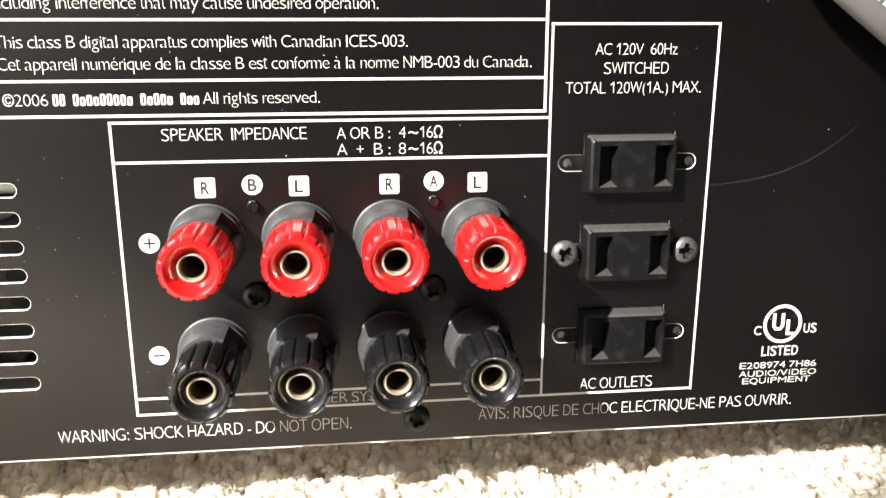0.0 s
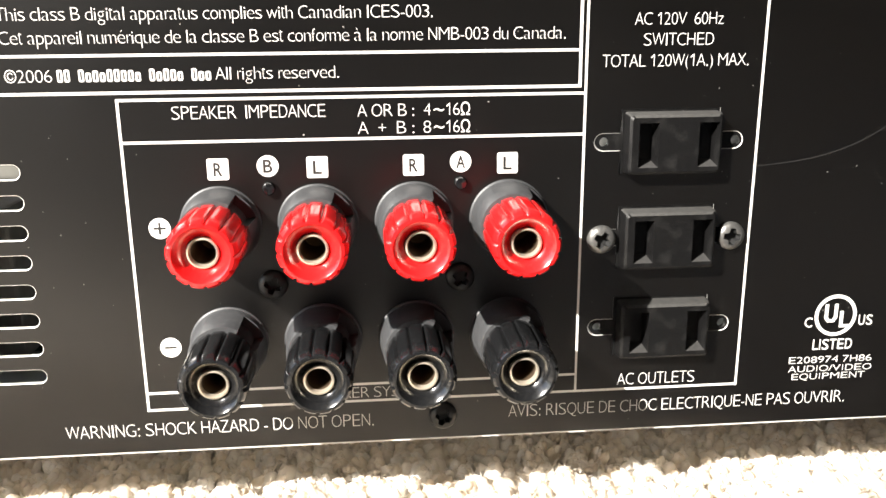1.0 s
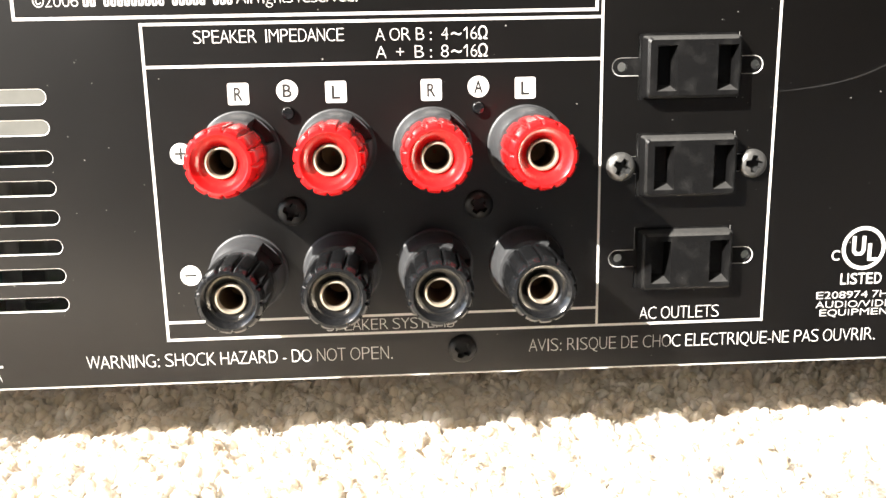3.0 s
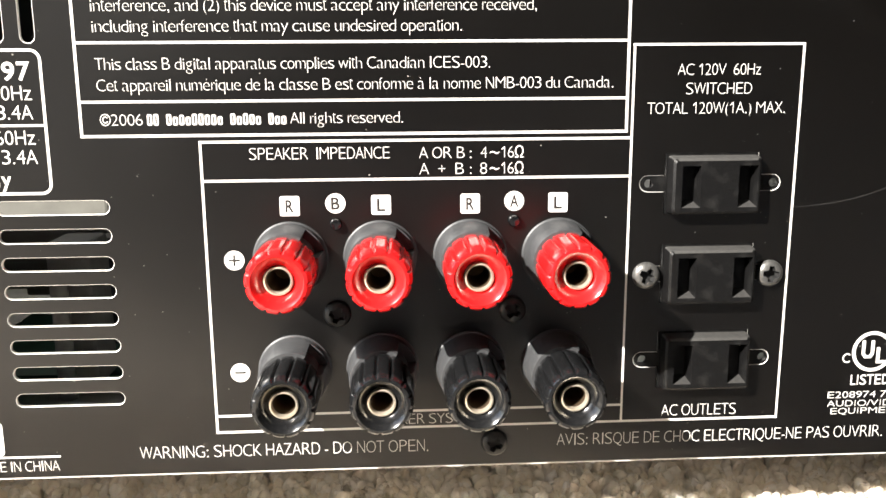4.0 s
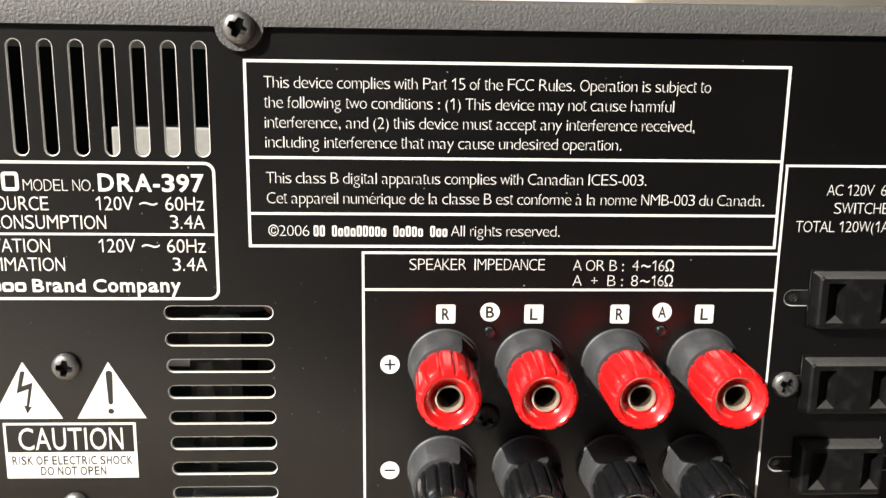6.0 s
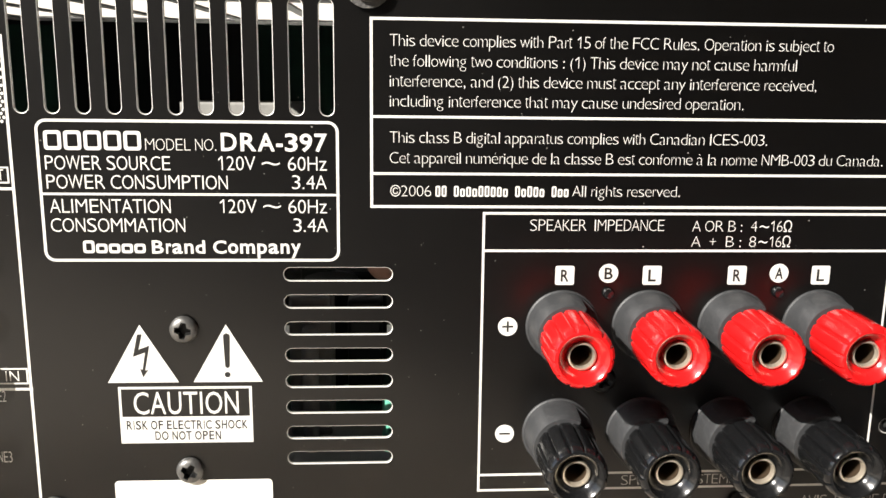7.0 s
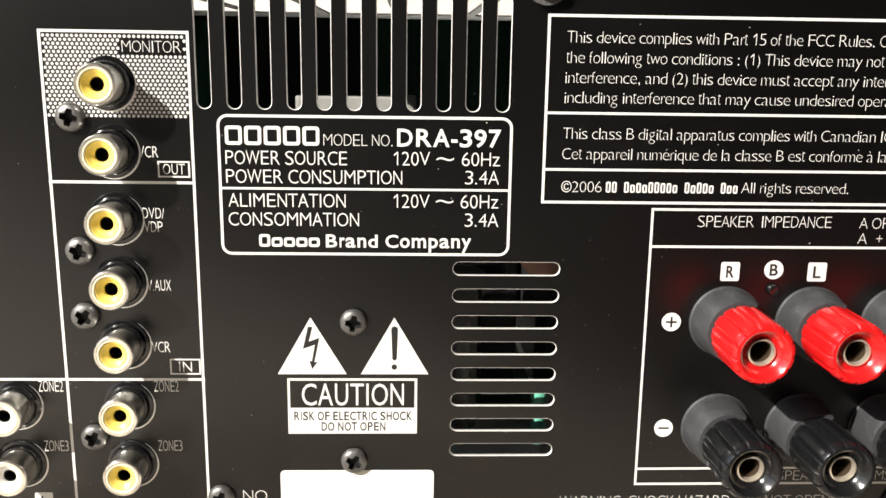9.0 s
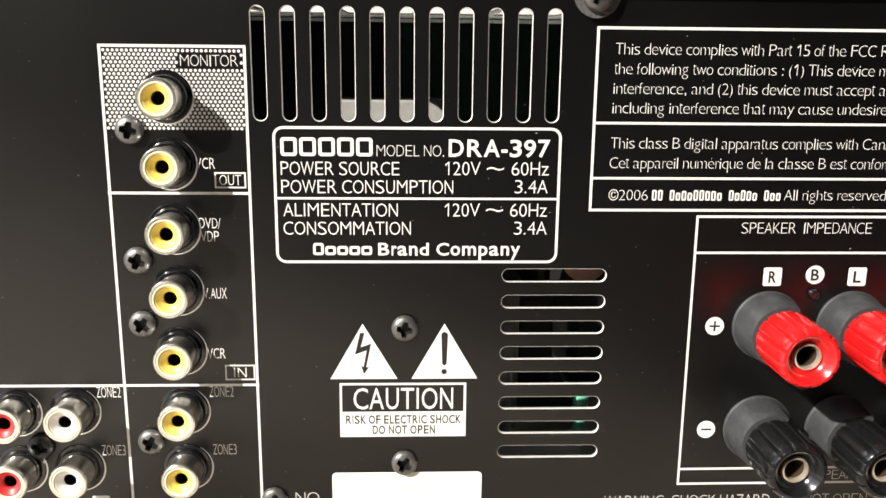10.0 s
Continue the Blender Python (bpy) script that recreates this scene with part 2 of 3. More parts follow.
    box(bm, x0 - 0.12, x0, wy0, wy1, wz1, z1)
    tagged(new("wall_west", to_mesh("wall_west", bm, WALL_PAINT, smooth=False)), "unseen off-white wall, its wide window sized to shape the sunlight", "wall", kind="structure")
    bm = bmesh.new()
    t = 0.05
    for a in ((wy0, wy0 + t, wz0, wz1), (wy1 - t, wy1, wz0, wz1), (wy0 + t, wy1 - t, wz0, wz0 + t), (wy0 + t, wy1 - t, wz1 - t, wz1)):
        box(bm, x0 - 0.09, x0 - 0.03, a[0], a[1], a[2], a[3], 0.004)
    tagged(new("window_1", to_mesh("window_1", bm, FRAME_PAINT, smooth=False)), "white frame added round the unseen window that lets the sun in", "window", kind="structure")


build_room()

# ---- the receiver: sheet metal ----
receiver = tagged(new("stereo_receiver"), "black metal stereo receiver, terminals and white lettering, standing on carpet", "receiver")

PX0, PX1, PZ0, PZ1 = -0.278, 0.156, 0.0133, 0.1405
DEPTH = 0.36


def outlet_hole(zc, ears=True):
    """The cut-out of one socket: a rectangle with a rounded ear on either side."""
    x0, x1, z0, z1 = 0.0538, 0.0751, zc - 0.0069, zc + 0.0069
    r, ez = 0.0019, zc
    pts = [(x0, z0), (x1, z0), (x1, ez - r)]
    for k in range(9):
        a = radians(-90 + 180 * k / 8)
        pts.append((0.0784 + r * math.cos(a), ez + r * math.sin(a)))
    pts += [(x1, ez + r), (x1, z1), (x0, z1), (x0, ez + r)]
    for k in range(9):
        a = radians(90 + 180 * k / 8)
        pts.append((0.0502 + r * math.cos(a), ez + r * math.sin(a)))
    pts.append((x0, ez - r))
    return pts


OUTLET_Z = (0.0787, 0.0582, 0.0379)


def build_shell():
    loops = [rect(PX0, PX1, PZ0, PZ1)]
    for k in range(11):
        x = -0.1446 + 0.00633 * k
        loops.append(round_rect(x - 0.00162, x + 0.00162, 0.1097, 0.1340, 0.0016))
    for k in range(8):
        z = 0.0752 - 0.00621 * k
        loops.append(round_rect(-0.0914, -0.0673, z - 0.00162, z + 0.00162, 0.0016))
    for z in OUTLET_Z:
        loops.append(outlet_hole(z))
    me = plate(loops, 0.0010, [BLACK_PAINT, BARE_STEEL, WORN_EDGE], 0.0, 1, 0.00014)
    for p in me.polygons:
        if p.center.z < PZ0 + 0.0004 and p.material_index:
            p.material_index = 2
        elif 0.0530 < p.center.x < 0.0760 and any(abs(p.center.z - z) < 0.0074 for z in OUTLET_Z) and p.normal.x > -0.5:
            p.material_index = 0
    part("back_panel", me, receiver, "semi-gloss black painted steel back panel with vent slots and bare cut edges")
    # bottom edge flange, folded forward under the panel
    bm = box(bmesh.new(), PX0, PX1, 0.0001, DEPTH, PZ0 - 0.0004, PZ0 - 0.0001)
    part("bottom_plate", to_mesh("bottom_plate", bm, GALVANISED, smooth=False), receiver, "bare galvanised steel chassis floor")
    bm = box(bmesh.new(), PX0, PX1, DEPTH, DEPTH + 0.03, PZ0, 0.143, 0.002)
    part("front_panel", to_mesh("front_panel", bm, BLACK_PAINT, smooth=False), receiver)
    # lid: a folded cover with a rounded lip that overlaps the panel, louvre slots and two added light openings in its
    # top
    bm = bmesh.new()
    lip = [(-0.0012, 0.1370), (-0.0013, 0.1416), (-0.0009, 0.1426), (0.0000, 0.1431), (0.0030, 0.1432)]
    inner = [(y + 0.0009, z - 0.0009) for y, z in reversed(lip)]
    inner[-1] = (-0.0002, 0.1370)
    ring = lip + inner
    ends = []
    for x in (PX0 - 0.001, PX1 + 0.001):
        ends.append([bm.verts.new((x, y, z)) for y, z in ring])
    n = len(ring)
    for k in range(n):
        bm.faces.new((ends[0][k], ends[0][(k + 1) % n], ends[1][(k + 1) % n], ends[1][k]))
    bm.faces.new(ends[0])
    bm.faces.new(list(reversed(ends[1])))
    bmesh.ops.recalc_face_normals(bm, faces=bm.faces)
    lid = part("lid", to_mesh("lid", bm, LID_VINYL, angle=60), receiver, "dark grey grained vinyl-coated steel cover with a rounded lip")
    # tab round the lid screw
    tab = [(-0.0726 + 0.0050 * math.cos(radians(a)), 0.1370 + 0.0050 * math.sin(radians(a))) for a in range(180, 361, 12)]
    tab = [(-0.0790, 0.1374), (-0.0782, 0.1369)] + tab + [(-0.0670, 0.1369), (-0.0662, 0.1374)]
    part("lid_tab", plate([tab], 0.0010, [LID_VINYL], -0.0012), lid)
    loops = [rect(PX0 - 0.001, PX1 + 0.001, 0.0030, DEPTH)]
    # two unseen openings, added to let sun onto the parts inside
    loops.append(round_rect(-0.250, -0.040, 0.008, 0.036, 0.004, 4))
    loops.append(round_rect(-0.198, -0.146, 0.078, 0.094, 0.004, 4))
    for k in range(6):
        x = -0.262 + 0.039 * k
        loops.append(round_rect(x, x + 0.0345, 0.147, 0.300, 0.004, 4))
    me = plate(loops, 0.0009, [LID_VINYL, GALVANISED])
    me.transform(Matrix(((1, 0, 0, 0), (0, 0, 1, 0), (0, -1, 0, 0), (0, 0, 0, 1))))
    me.transform(Matrix.Diagonal((1, 1, -1, 1)) if min(v.co.y for v in me.vertices) > 0 else Matrix(((1, 0, 0, 0), (0, -1, 0, 0), (0, 0, 1, 0), (0, 0, 0, 1))))
    me.transform(Matrix.Translation((0, 0, 0.1432 - max(v.co.z for v in me.vertices))))
    for p in me.polygons:
        p.material_index = 0 if p.center.z > 0.1424 else 1
    part("lid_top", me, lid)
    for x0, x1 in ((PX0 - 0.001, PX0), (PX1, PX1 + 0.001)):
        bm = box(bmesh.new(), x0, x1, 0.0012, DEPTH, PZ0, 0.1422)
        part("lid_side", to_mesh("lid_side", bm, LID_VINYL, smooth=False), lid)
    # feet, hidden in the pile
    for x in (PX0 + 0.04, PX1 - 0.025):
        for y in (0.14, DEPTH - 0.05):
            bm = lathe([(0.018, 0), (0.018, 0.026), (0.0165, 0.0270)], 32)
            me = to_mesh("foot", bm, BLACK_PLASTIC)
            part("foot", me, receiver, "", pose(x, y, PZ0, -90, 0, 0) @ pose(0, 0, 0, 180, 0, 0))


build_shell()

# ---- print on the panel ----
INK_Y = -0.00005


def glyphs(body, bold=0.0):
    cu = bpy.data.curves.new("print", "FONT")
    cu.body, cu.offset, cu.resolution_u = body, bold, 3
    return mesh_of(new("print", cu))


CAP = 0.0
for v in glyphs("H").vertices:
    CAP = max(CAP, v.co.y)


# ink widths of a plain grotesque, in thousandths of the type size: advance, left and right edge of each letter
GROTESQUE = {}
for row in ("A667,14,654 B667,74,627 C722,44,681 D722,81,674 E667,86,616 F611,86,583 G778,48,704 H722,77,646 I278,91,188 J500,17,428 K667,76,663",
            "L556,76,537 M833,73,761 N722,76,646 O778,39,739 P667,86,622 Q778,39,739 R722,88,684 S667,49,620 T611,14,597 U722,79,644 V667,20,647",
            "W944,16,928 X667,19,648 Y667,14,653 Z611,23,588 a556,36,530 b556,58,517 c500,30,477 d556,35,499 e556,40,516 f278,14,262 g556,40,499",
            "h556,65,491 i222,67,155 j222,20,155 k500,67,501 l222,67,155 m833,65,769 n556,65,491 o556,35,521 p556,58,517 q556,35,494 r333,77,332",
            "s500,32,464 t278,14,257 u556,68,489 v500,8,492 w722,14,709 x500,11,490 y500,11,489 z500,31,469 0556,45,511 1556,101,359 2556,36,507",
            "3556,40,516 4556,28,523 5556,38,514 6556,42,514 7556,42,519 8556,42,514 9556,42,514 \u00e9556,40,516 \u00e0556,36,530 \u03a9768,50,718 \u00a9737,-4,742",
            ".278,87,191 :278,87,191 !278,90,187 -333,44,289 /278,-10,290 (333,68,289 )333,44,265 +584,59,525 ~584,61,523"):
    for entry in row.split(" "):
        GROTESQUE[entry[0]] = tuple(int(n) for n in entry[1:].split(","))
GROTESQUE[","] = (278, 87, 191)
GROTESQUE[" "] = (278, 0, 278)
SLIM = "Iil.,:!"
LOWER = "acegmnopqrsuvwxyz\u00e9\u00e0"
LETTERS = {}


def letter(ch, bold):
    """One letter of the built-in font: its points and faces with the left edge at 0, its width and the factor of its height."""
    if ch in "\u00a9\u03a9":
        bold = max(bold, -0.004)
    elif ch in SLIM:
        bold = max(bold, -0.010)
    if (ch, bold) not in LETTERS:
        me = glyphs(ch, bold)
        pts = [(v.co.x, v.co.y) for v in me.vertices]
        faces = [tuple(p.vertices) for p in me.polygons]
        bpy.data.meshes.remove(me)
        a, b = min(x for x, _ in pts), max(x for x, _ in pts)
        top = max(y for _, y in pts)
        pts = [(x - a, y) for x, y in pts]
        wide = b - a
        if ch == "1" and wide < 0.3 * CAP:
            # the slanting flag of the figure one
            flag, base = 0.30 * CAP, len(pts)
            pts = [(x + flag, y) for x, y in pts]
            pts += [(flag, top), (0.0, 0.79 * top), (0.0, 0.68 * top), (flag, 0.86 * top)]
            faces.append((base, base + 1, base + 2, base + 3))
            wide += flag
        tall = 1.0
        if ch in LOWER:
            tall = 0.728 * CAP / X_HEIGHT
        elif ch.isalnum() and ch not in "ij\u03a9":
            tall = CAP / top if ch != "t" else 0.93 * CAP / top
        LETTERS[(ch, bold)] = (pts, faces, wide, tall)
    return LETTERS[(ch, bold)]


X_HEIGHT = max(v.co.y for v in glyphs("x").vertices)


def print_text(body, x0, x1, z, cap, parent=None, mat=None, bold=-0.024, y=INK_Y, name="printed_text"):
    """One line of lettering from x0 to x1, its baseline at z and its capitals cap high, all in millimetres. Each letter has the width of a plain grotesque."""
    first, last = GROTESQUE[body[0]], GROTESQUE[body[-1]]
    total = sum(GROTESQUE[c][0] for c in body) - first[1] - (last[0] - last[2])
    unit, sz = (x1 - x0) / total * MM, cap * MM / CAP
    at = x0 * MM - first[1] * unit
    verts, faces = [], []
    for ch in body:
        advance, left, right = GROTESQUE[ch]
        if ch != " ":
            pts, polys, wide, tall = letter(ch, bold)
            sx = unit * (right - left) / wide
            if ch in SLIM:
                sx = min(sx, sz * 0.9)
            shift = at + unit * (left + right) / 2 - wide * sx / 2
            base = len(verts)
            verts += [(shift + px * sx, y, z * MM + py * sz * tall) for px, py in pts]
            faces += [tuple(base + k for k in poly) for poly in polys]
        at += advance * unit
    me = bpy.data.meshes.new(name)
    me.from_pydata(verts, [], faces)
    me.materials.append(mat or INK)
    return part(name, me, parent or receiver)


LAYER = [0]


def ink(name, loops, parent=None, mat=None, y=INK_Y, label=""):
    """A printed shape; millimetres, a thin film of ink."""
    LAYER[0] = (LAYER[0] + 1) % 9
    me = plate([[(x * MM, z * MM) for x, z in lp] for lp in loops], 0.00003, [mat or INK], y - LAYER[0] * 0.000002)
    return part(name, me, parent or receiver, label)


def rule(x0, z0, x1, z1, w=0.55, y=INK_Y):
    """A straight printed line."""
    dx, dz = x1 - x0, z1 - z0
    n = math.hypot(dx, dz)
    ox, oz = -dz / n * w / 2, dx / n * w / 2
    ex, ez = dx / n * w / 2, dz / n * w / 2
    return ink("printed_line", [[(x0 - ex - ox, z0 - ez - oz), (x1 + ex - ox, z1 + ez - oz), (x1 + ex + ox, z1 + ez + oz), (x0 - ex + ox, z0 - ez + oz)]], y=y)


def frame_ink(x0, x1, z0, z1, w=0.55, r=0.0):
    if r:
        return ink("printed_frame", [round_rect(x0 - w / 2, x1 + w / 2, z0 - w / 2, z1 + w / 2, r + w / 2), round_rect(x0 + w / 2, x1 - w / 2, z0 + w / 2, z1 - w / 2, r - w / 2)])
    return ink("printed_frame", [rect(x0 - w / 2, x1 + w / 2, z0 - w / 2, z1 + w / 2), rect(x0 + w / 2, x1 - w / 2, z0 + w / 2, z1 - w / 2)])


def plain_marks(x0, x1, z, heights, stroke, gap=0.3):
    """Plain open blocks in place of a brand's letters; heights in millimetres, 0 for a word space."""
    step = (x1 - x0) / len(heights)
    for k, h in enumerate(heights):
        if h:
            a, b = x0 + k * step + gap / 2, x0 + (k + 1) * step - gap / 2
            ink("printed_mark", [round_rect(a, b, z, z + h, stroke * 0.9, 3), round_rect(a + stroke, b - stroke, z + stroke, z + h - stroke, stroke * 0.3, 3)])


def print_panel():
    # compliance notice
    frame_ink(-71.9, 45.0, 90.4, 130.1, 0.6)
    rule(-71.6, 109.8, 44.7, 109.8)
    rule(-71.6, 97.6, 44.7, 97.6)
    for body, x1, z in (("This device complies with Part 15 of the FCC Rules. Operation is subject to", 27.9, 124.5),
                        ("the following two conditions : (1) This device may not cause harmful", 20.1, 120.3),
                        ("interference, and (2) this device must accept any interference received,", 24.9, 116.1),
                        ("including interference that may cause undesired operation.", 9.0, 111.9),
                        ("This class B digital apparatus complies with Canadian ICES-003.", 15.0, 104.2),
                        ("Cet appareil num\u00e9rique de la classe B est conforme \u00e0 la norme NMB-003 du Canada.", 41.8, 99.8)):
        print_text(body, -68.0, x1, z, 2.45)
    print_text("\u00a92006", -67.9, -59.0, 92.6, 2.4)
    plain_marks(-58.2, -28.6, 92.6, [2.4, 2.4, 0, 2.4, 1.8, 2.2, 1.8, 2.4, 2.4, 2.2, 2.2, 1.8, 0, 2.4, 1.8, 2.4, 2.2, 1.8, 0, 2.4, 1.8, 1.8], 0.36)
    print_text("All rights reserved.", -27.9, -3.8, 92.7, 2.4)
    # speaker section
    rule(-47.3, 88.95, 46.1, 88.95)
    rule(-47.2, 80.55, 46.0, 80.55)
    rule(-47.3, 88.95, -47.2, 22.9)
    rule(-47.0, 26.8, 45.5, 27.1)
    rule(-47.2, 22.9, 82.9, 23.1)
    print_text("SPEAKER  IMPEDANCE", -37.0, -6.8, 85.0, 2.6)
    print_text("A OR B :", -0.4, 11.0, 84.9, 2.5)
    print_text("4", 13.0, 14.4, 84.9, 2.5)
    print_text("~", 15.0, 17.1, 84.9, 3.0, bold=-0.006)
    print_text("16\u03a9", 17.6, 22.4, 84.9, 2.5)
    print_text("A  +  B :", -0.4, 11.0, 81.4, 2.5)
    print_text("8", 12.9, 14.4, 81.4, 2.5)
    print_text("~", 15.0, 17.1, 81.4, 3.0, bold=-0.006)
    print_text("16\u03a9", 17.6, 22.4, 81.4, 2.5)
    print_text("SPEAKER SYSTEMS", -13.2, 14.6, 23.7, 2.5)
    for x, ch in ((-28.8, "R"), (-8.9, "L"), (10.7, "R"), (30.2, "L")):
        tag = ink("terminal_label", [round_rect(x - 2.15, x + 2.15, 72.7, 77.1, 0.45)])
        print_text(ch, x - 0.9, x + 0.9, 73.55, 2.7, tag, DARK_INK, 0.02, INK_Y - 0.00004, "printed_letter")
    for x, ch in ((-18.85, "B"), (20.45, "A")):
        tag = ink("terminal_label", [circle(x, 75.35, 2.2)])
        print_text(ch, x - 0.95, x + 0.95, 74.05, 2.65, tag, DARK_INK, 0.02, INK_Y - 0.00004, "printed_letter")
    for z, plus in ((63.0, True), (37.1, False)):
        tag = ink("polarity_label", [circle(-41.35, z, 2.2)])
        ink("printed_letter", [rect(-42.6, -40.1, z - 0.22, z + 0.22)], tag, DARK_INK, INK_Y - 0.00004)
        if plus:
            ink("printed_letter", [rect(-41.57, -41.13, z - 1.25, z + 1.25)], tag, DARK_INK, INK_Y - 0.00006)
    # mains sockets
    rule(46.2, 108.9, 83.6, 108.9, 0.5)
    rule(46.3, 108.9, 46.0, 23.1, 0.5)
    rule(83.6, 108.9, 83.0, 23.0, 0.5)
    print_text("AC 120V  60Hz", 55.9, 74.3, 102.3, 2.45)
    print_text("SWITCHED", 57.9, 72.5, 98.2, 2.5)
    print_text("TOTAL 120W(1A.) MAX.", 49.5, 80.2, 94.0, 2.5)
    print_text("AC OUTLETS", 55.5, 73.3, 24.0, 2.8)
    print_text("WARNING: SHOCK HAZARD - DO NOT OPEN.", -65.0, 0.9, 16.9, 2.95)
    print_text("AVIS: RISQUE DE CHOC ELECTRIQUE-NE PAS OUVRIR.", 31.0, 109.3, 17.4, 2.9)
    # approval mark as plain strokes
    ink("printed_mark", [circle(105.1, 38.6, 4.9), circle(105.1, 38.6, 4.1)])
    ink("printed_mark", [[(102.5, 41.3), (103.3, 41.3), (103.3, 38.2), (103.7, 37.7), (104.3, 37.7), (104.7, 38.2), (104.7, 41.3), (105.5, 41.3), (105.5, 38.0), (104.8, 37.0), (103.2, 37.0), (102.5, 38.0)]])
    ink("printed_mark", [[(106.1, 39.6), (106.9, 39.6), (106.9, 36.4), (108.3, 36.4), (108.3, 35.7), (106.1, 35.7)]])
    print_text("C", 98.0, 99.8, 36.0, 2.3, bold=0.006)
    print_text("US", 110.6, 113.9, 36.1, 2.4, bold=0.006)
    print_text("LISTED", 100.4, 109.7, 30.5, 2.5, bold=0.006)
    print_text("E208974 7H86", 95.2, 114.8, 27.3, 1.6, bold=-0.012)
    print_text("AUDIO/VIDEO", 95.2, 115.0, 25.2, 1.5, bold=-0.012)
    print_text("EQUIPMENT", 96.2, 113.6, 23.3, 1.5, bold=-0.012)
    # rating plate
    frame_ink(-141.9, -79.2, 78.4, 108.4, 0.6, 2.0)
    rule(-141.4, 92.85, -79.8, 92.85, 0.5)
    plain_marks(-140.8, -120.2, 102.2, [4.1, 4.1, 4.1, 4.1, 4.1], 0.75, 0.5)
    print_text("MODEL NO.", -119.6, -104.8, 102.2, 2.5)
    print_text("DRA-397", -103.8, -81.4, 102.3, 3.75, bold=0.018)
    for body, x0, x1, z in (("POWER SOURCE", -140.6, -114.6, 98.0), ("120V", -104.5, -96.7, 98.1), ("60Hz", -89.8, -81.5, 98.1),
                            ("POWER CONSUMPTION", -140.6, -102.7, 93.95), ("3.4A", -89.0, -81.6, 94.1),
                            ("ALIMENTATION", -140.3, -115.0, 88.75), ("120V", -104.5, -96.7, 88.8), ("60Hz", -89.9, -81.6, 88.8),
                            ("CONSOMMATION", -140.4, -112.1, 84.6), ("3.4A", -88.9, -81.5, 84.7)):
        print_text(body, x0, x1, z, 3.0, bold=-0.012)
    for z in (98.1, 88.8):
        print_text("~", -95.3, -91.5, z, 3.8, bold=-0.008)
    plain_marks(-134.1, -120.6, 79.95, [2.8, 2.1, 2.1, 2.1, 2.1], 0.6, 0.3)
    print_text("Brand Company", -119.4, -87.4, 79.95, 2.85, bold=0.018)
    # warning symbols
    bolt = [(-123.7, 61.6), (-122.7, 61.6), (-123.6, 58.1), (-121.2, 59.0), (-122.4, 53.2), (-121.7, 53.3), (-122.9, 51.6), (-123.5, 53.6), (-122.95, 53.4), (-122.2, 57.4), (-124.9, 56.4)]
    tri = ink("warning_triangle", [[(-130.7, 50.35), (-115.1, 50.35), (-123.1, 63.8)]])
    ink("printed_mark", [bolt], tri, DARK_INK, INK_Y - 0.00004)
    tri = ink("warning_triangle", [[(-111.9, 50.35), (-96.5, 50.35), (-104.3, 63.8)]])
    ink("printed_mark", [[(-105.0, 61.0), (-104.9, 61.5), (-104.3, 61.8), (-103.6, 61.5), (-103.5, 61.0), (-103.75, 54.0), (-104.25, 53.6), (-104.75, 54.0)]], tri, DARK_INK, INK_Y - 0.00004)
    ink("printed_mark", [circle(-104.3, 52.1, 0.65, 16)], tri, DARK_INK, INK_Y - 0.00004)
    plateau = ink("caution_label", [rect(-128.6, -99.05, 35.85, 49.35), rect(-128.05, -99.65, 42.2, 48.8)])
    print_text("CAUTION", -125.4, -102.1, 42.8, 5.3, plateau, bold=0.0)
    print_text("RISK OF ELECTRIC SHOCK", -127.2, -100.2, 39.2, 2.1, plateau, DARK_INK, 0.016, INK_Y - 0.00004)
    print_text("DO NOT OPEN", -121.0, -106.3, 36.6, 2.1, plateau, DARK_INK, 0.016, INK_Y - 0.00004)
    # serial sticker: its number is shown as bars
    sticker = ink("serial_sticker", [round_rect(-130.7, -95.0, 18.6, 26.7, 1.0)], None, STICKER, -0.00014, "white paper serial sticker with faded grey print")
    for k in range(9):
        x = -121.0 + 1.95 * k
        ink("printed_bar", [rect(x, x + (1.1 if k % 3 else 1.5), 21.9, 23.5)], sticker, FADED_INK, -0.00018)
    print_text("NO.", -139.5, -133.0, 18.9, 2.7)
    rule(-140.0, 18.3, -83.0, 18.2, 0.45)
    print_text("MADE IN CHINA", -102.0, -83.2, 14.7, 2.5)
    # video and audio jacks
    frame_ink(-177.9, -147.5, 14.2, 125.4, 0.6)
    rule(-178.0, 93.9, -147.6, 93.9, 0.6)
    rule(-277.0, 49.05, -147.4, 49.05, 0.6)
    print_text("MONITOR", -161.1, -148.9, 121.2, 2.4)
    print_text("VCR", -159.0, -154.8, 99.3, 2.4, bold=-0.010)
    print_text("DVD/", -158.9, -154.2, 86.0, 2.4, bold=-0.010)
    print_text("VDP", -158.7, -154.7, 83.0, 2.4, bold=-0.010)
    print_text("V.AUX", -158.8, -153.6, 69.8, 2.5, bold=-0.010)
    print_text("VCR", -158.6, -154.5, 55.5, 2.5, bold=-0.010)
    frame_ink(-154.9, -148.4, 95.2, 98.4, 0.35)
    print_text("OUT", -154.0, -149.3, 95.7, 2.3, bold=-0.010)
    frame_ink(-154.6, -148.1, 50.4, 53.8, 0.35)
    print_text("IN", -152.8, -149.9, 50.9, 2.4, bold=-0.010)
    for x in (-158.6, -184.4):
        print_text("ZONE2", x, x + 5.5, 46.1, 2.65, bold=-0.010)
        print_text("ZONE3", x + 0.15, x + 5.65, 31.6, 2.65, bold=-0.010)
    tag = ink("terminal_label", [round_rect(-187.4, -183.3, 17.2, 21.3, 0.4)])
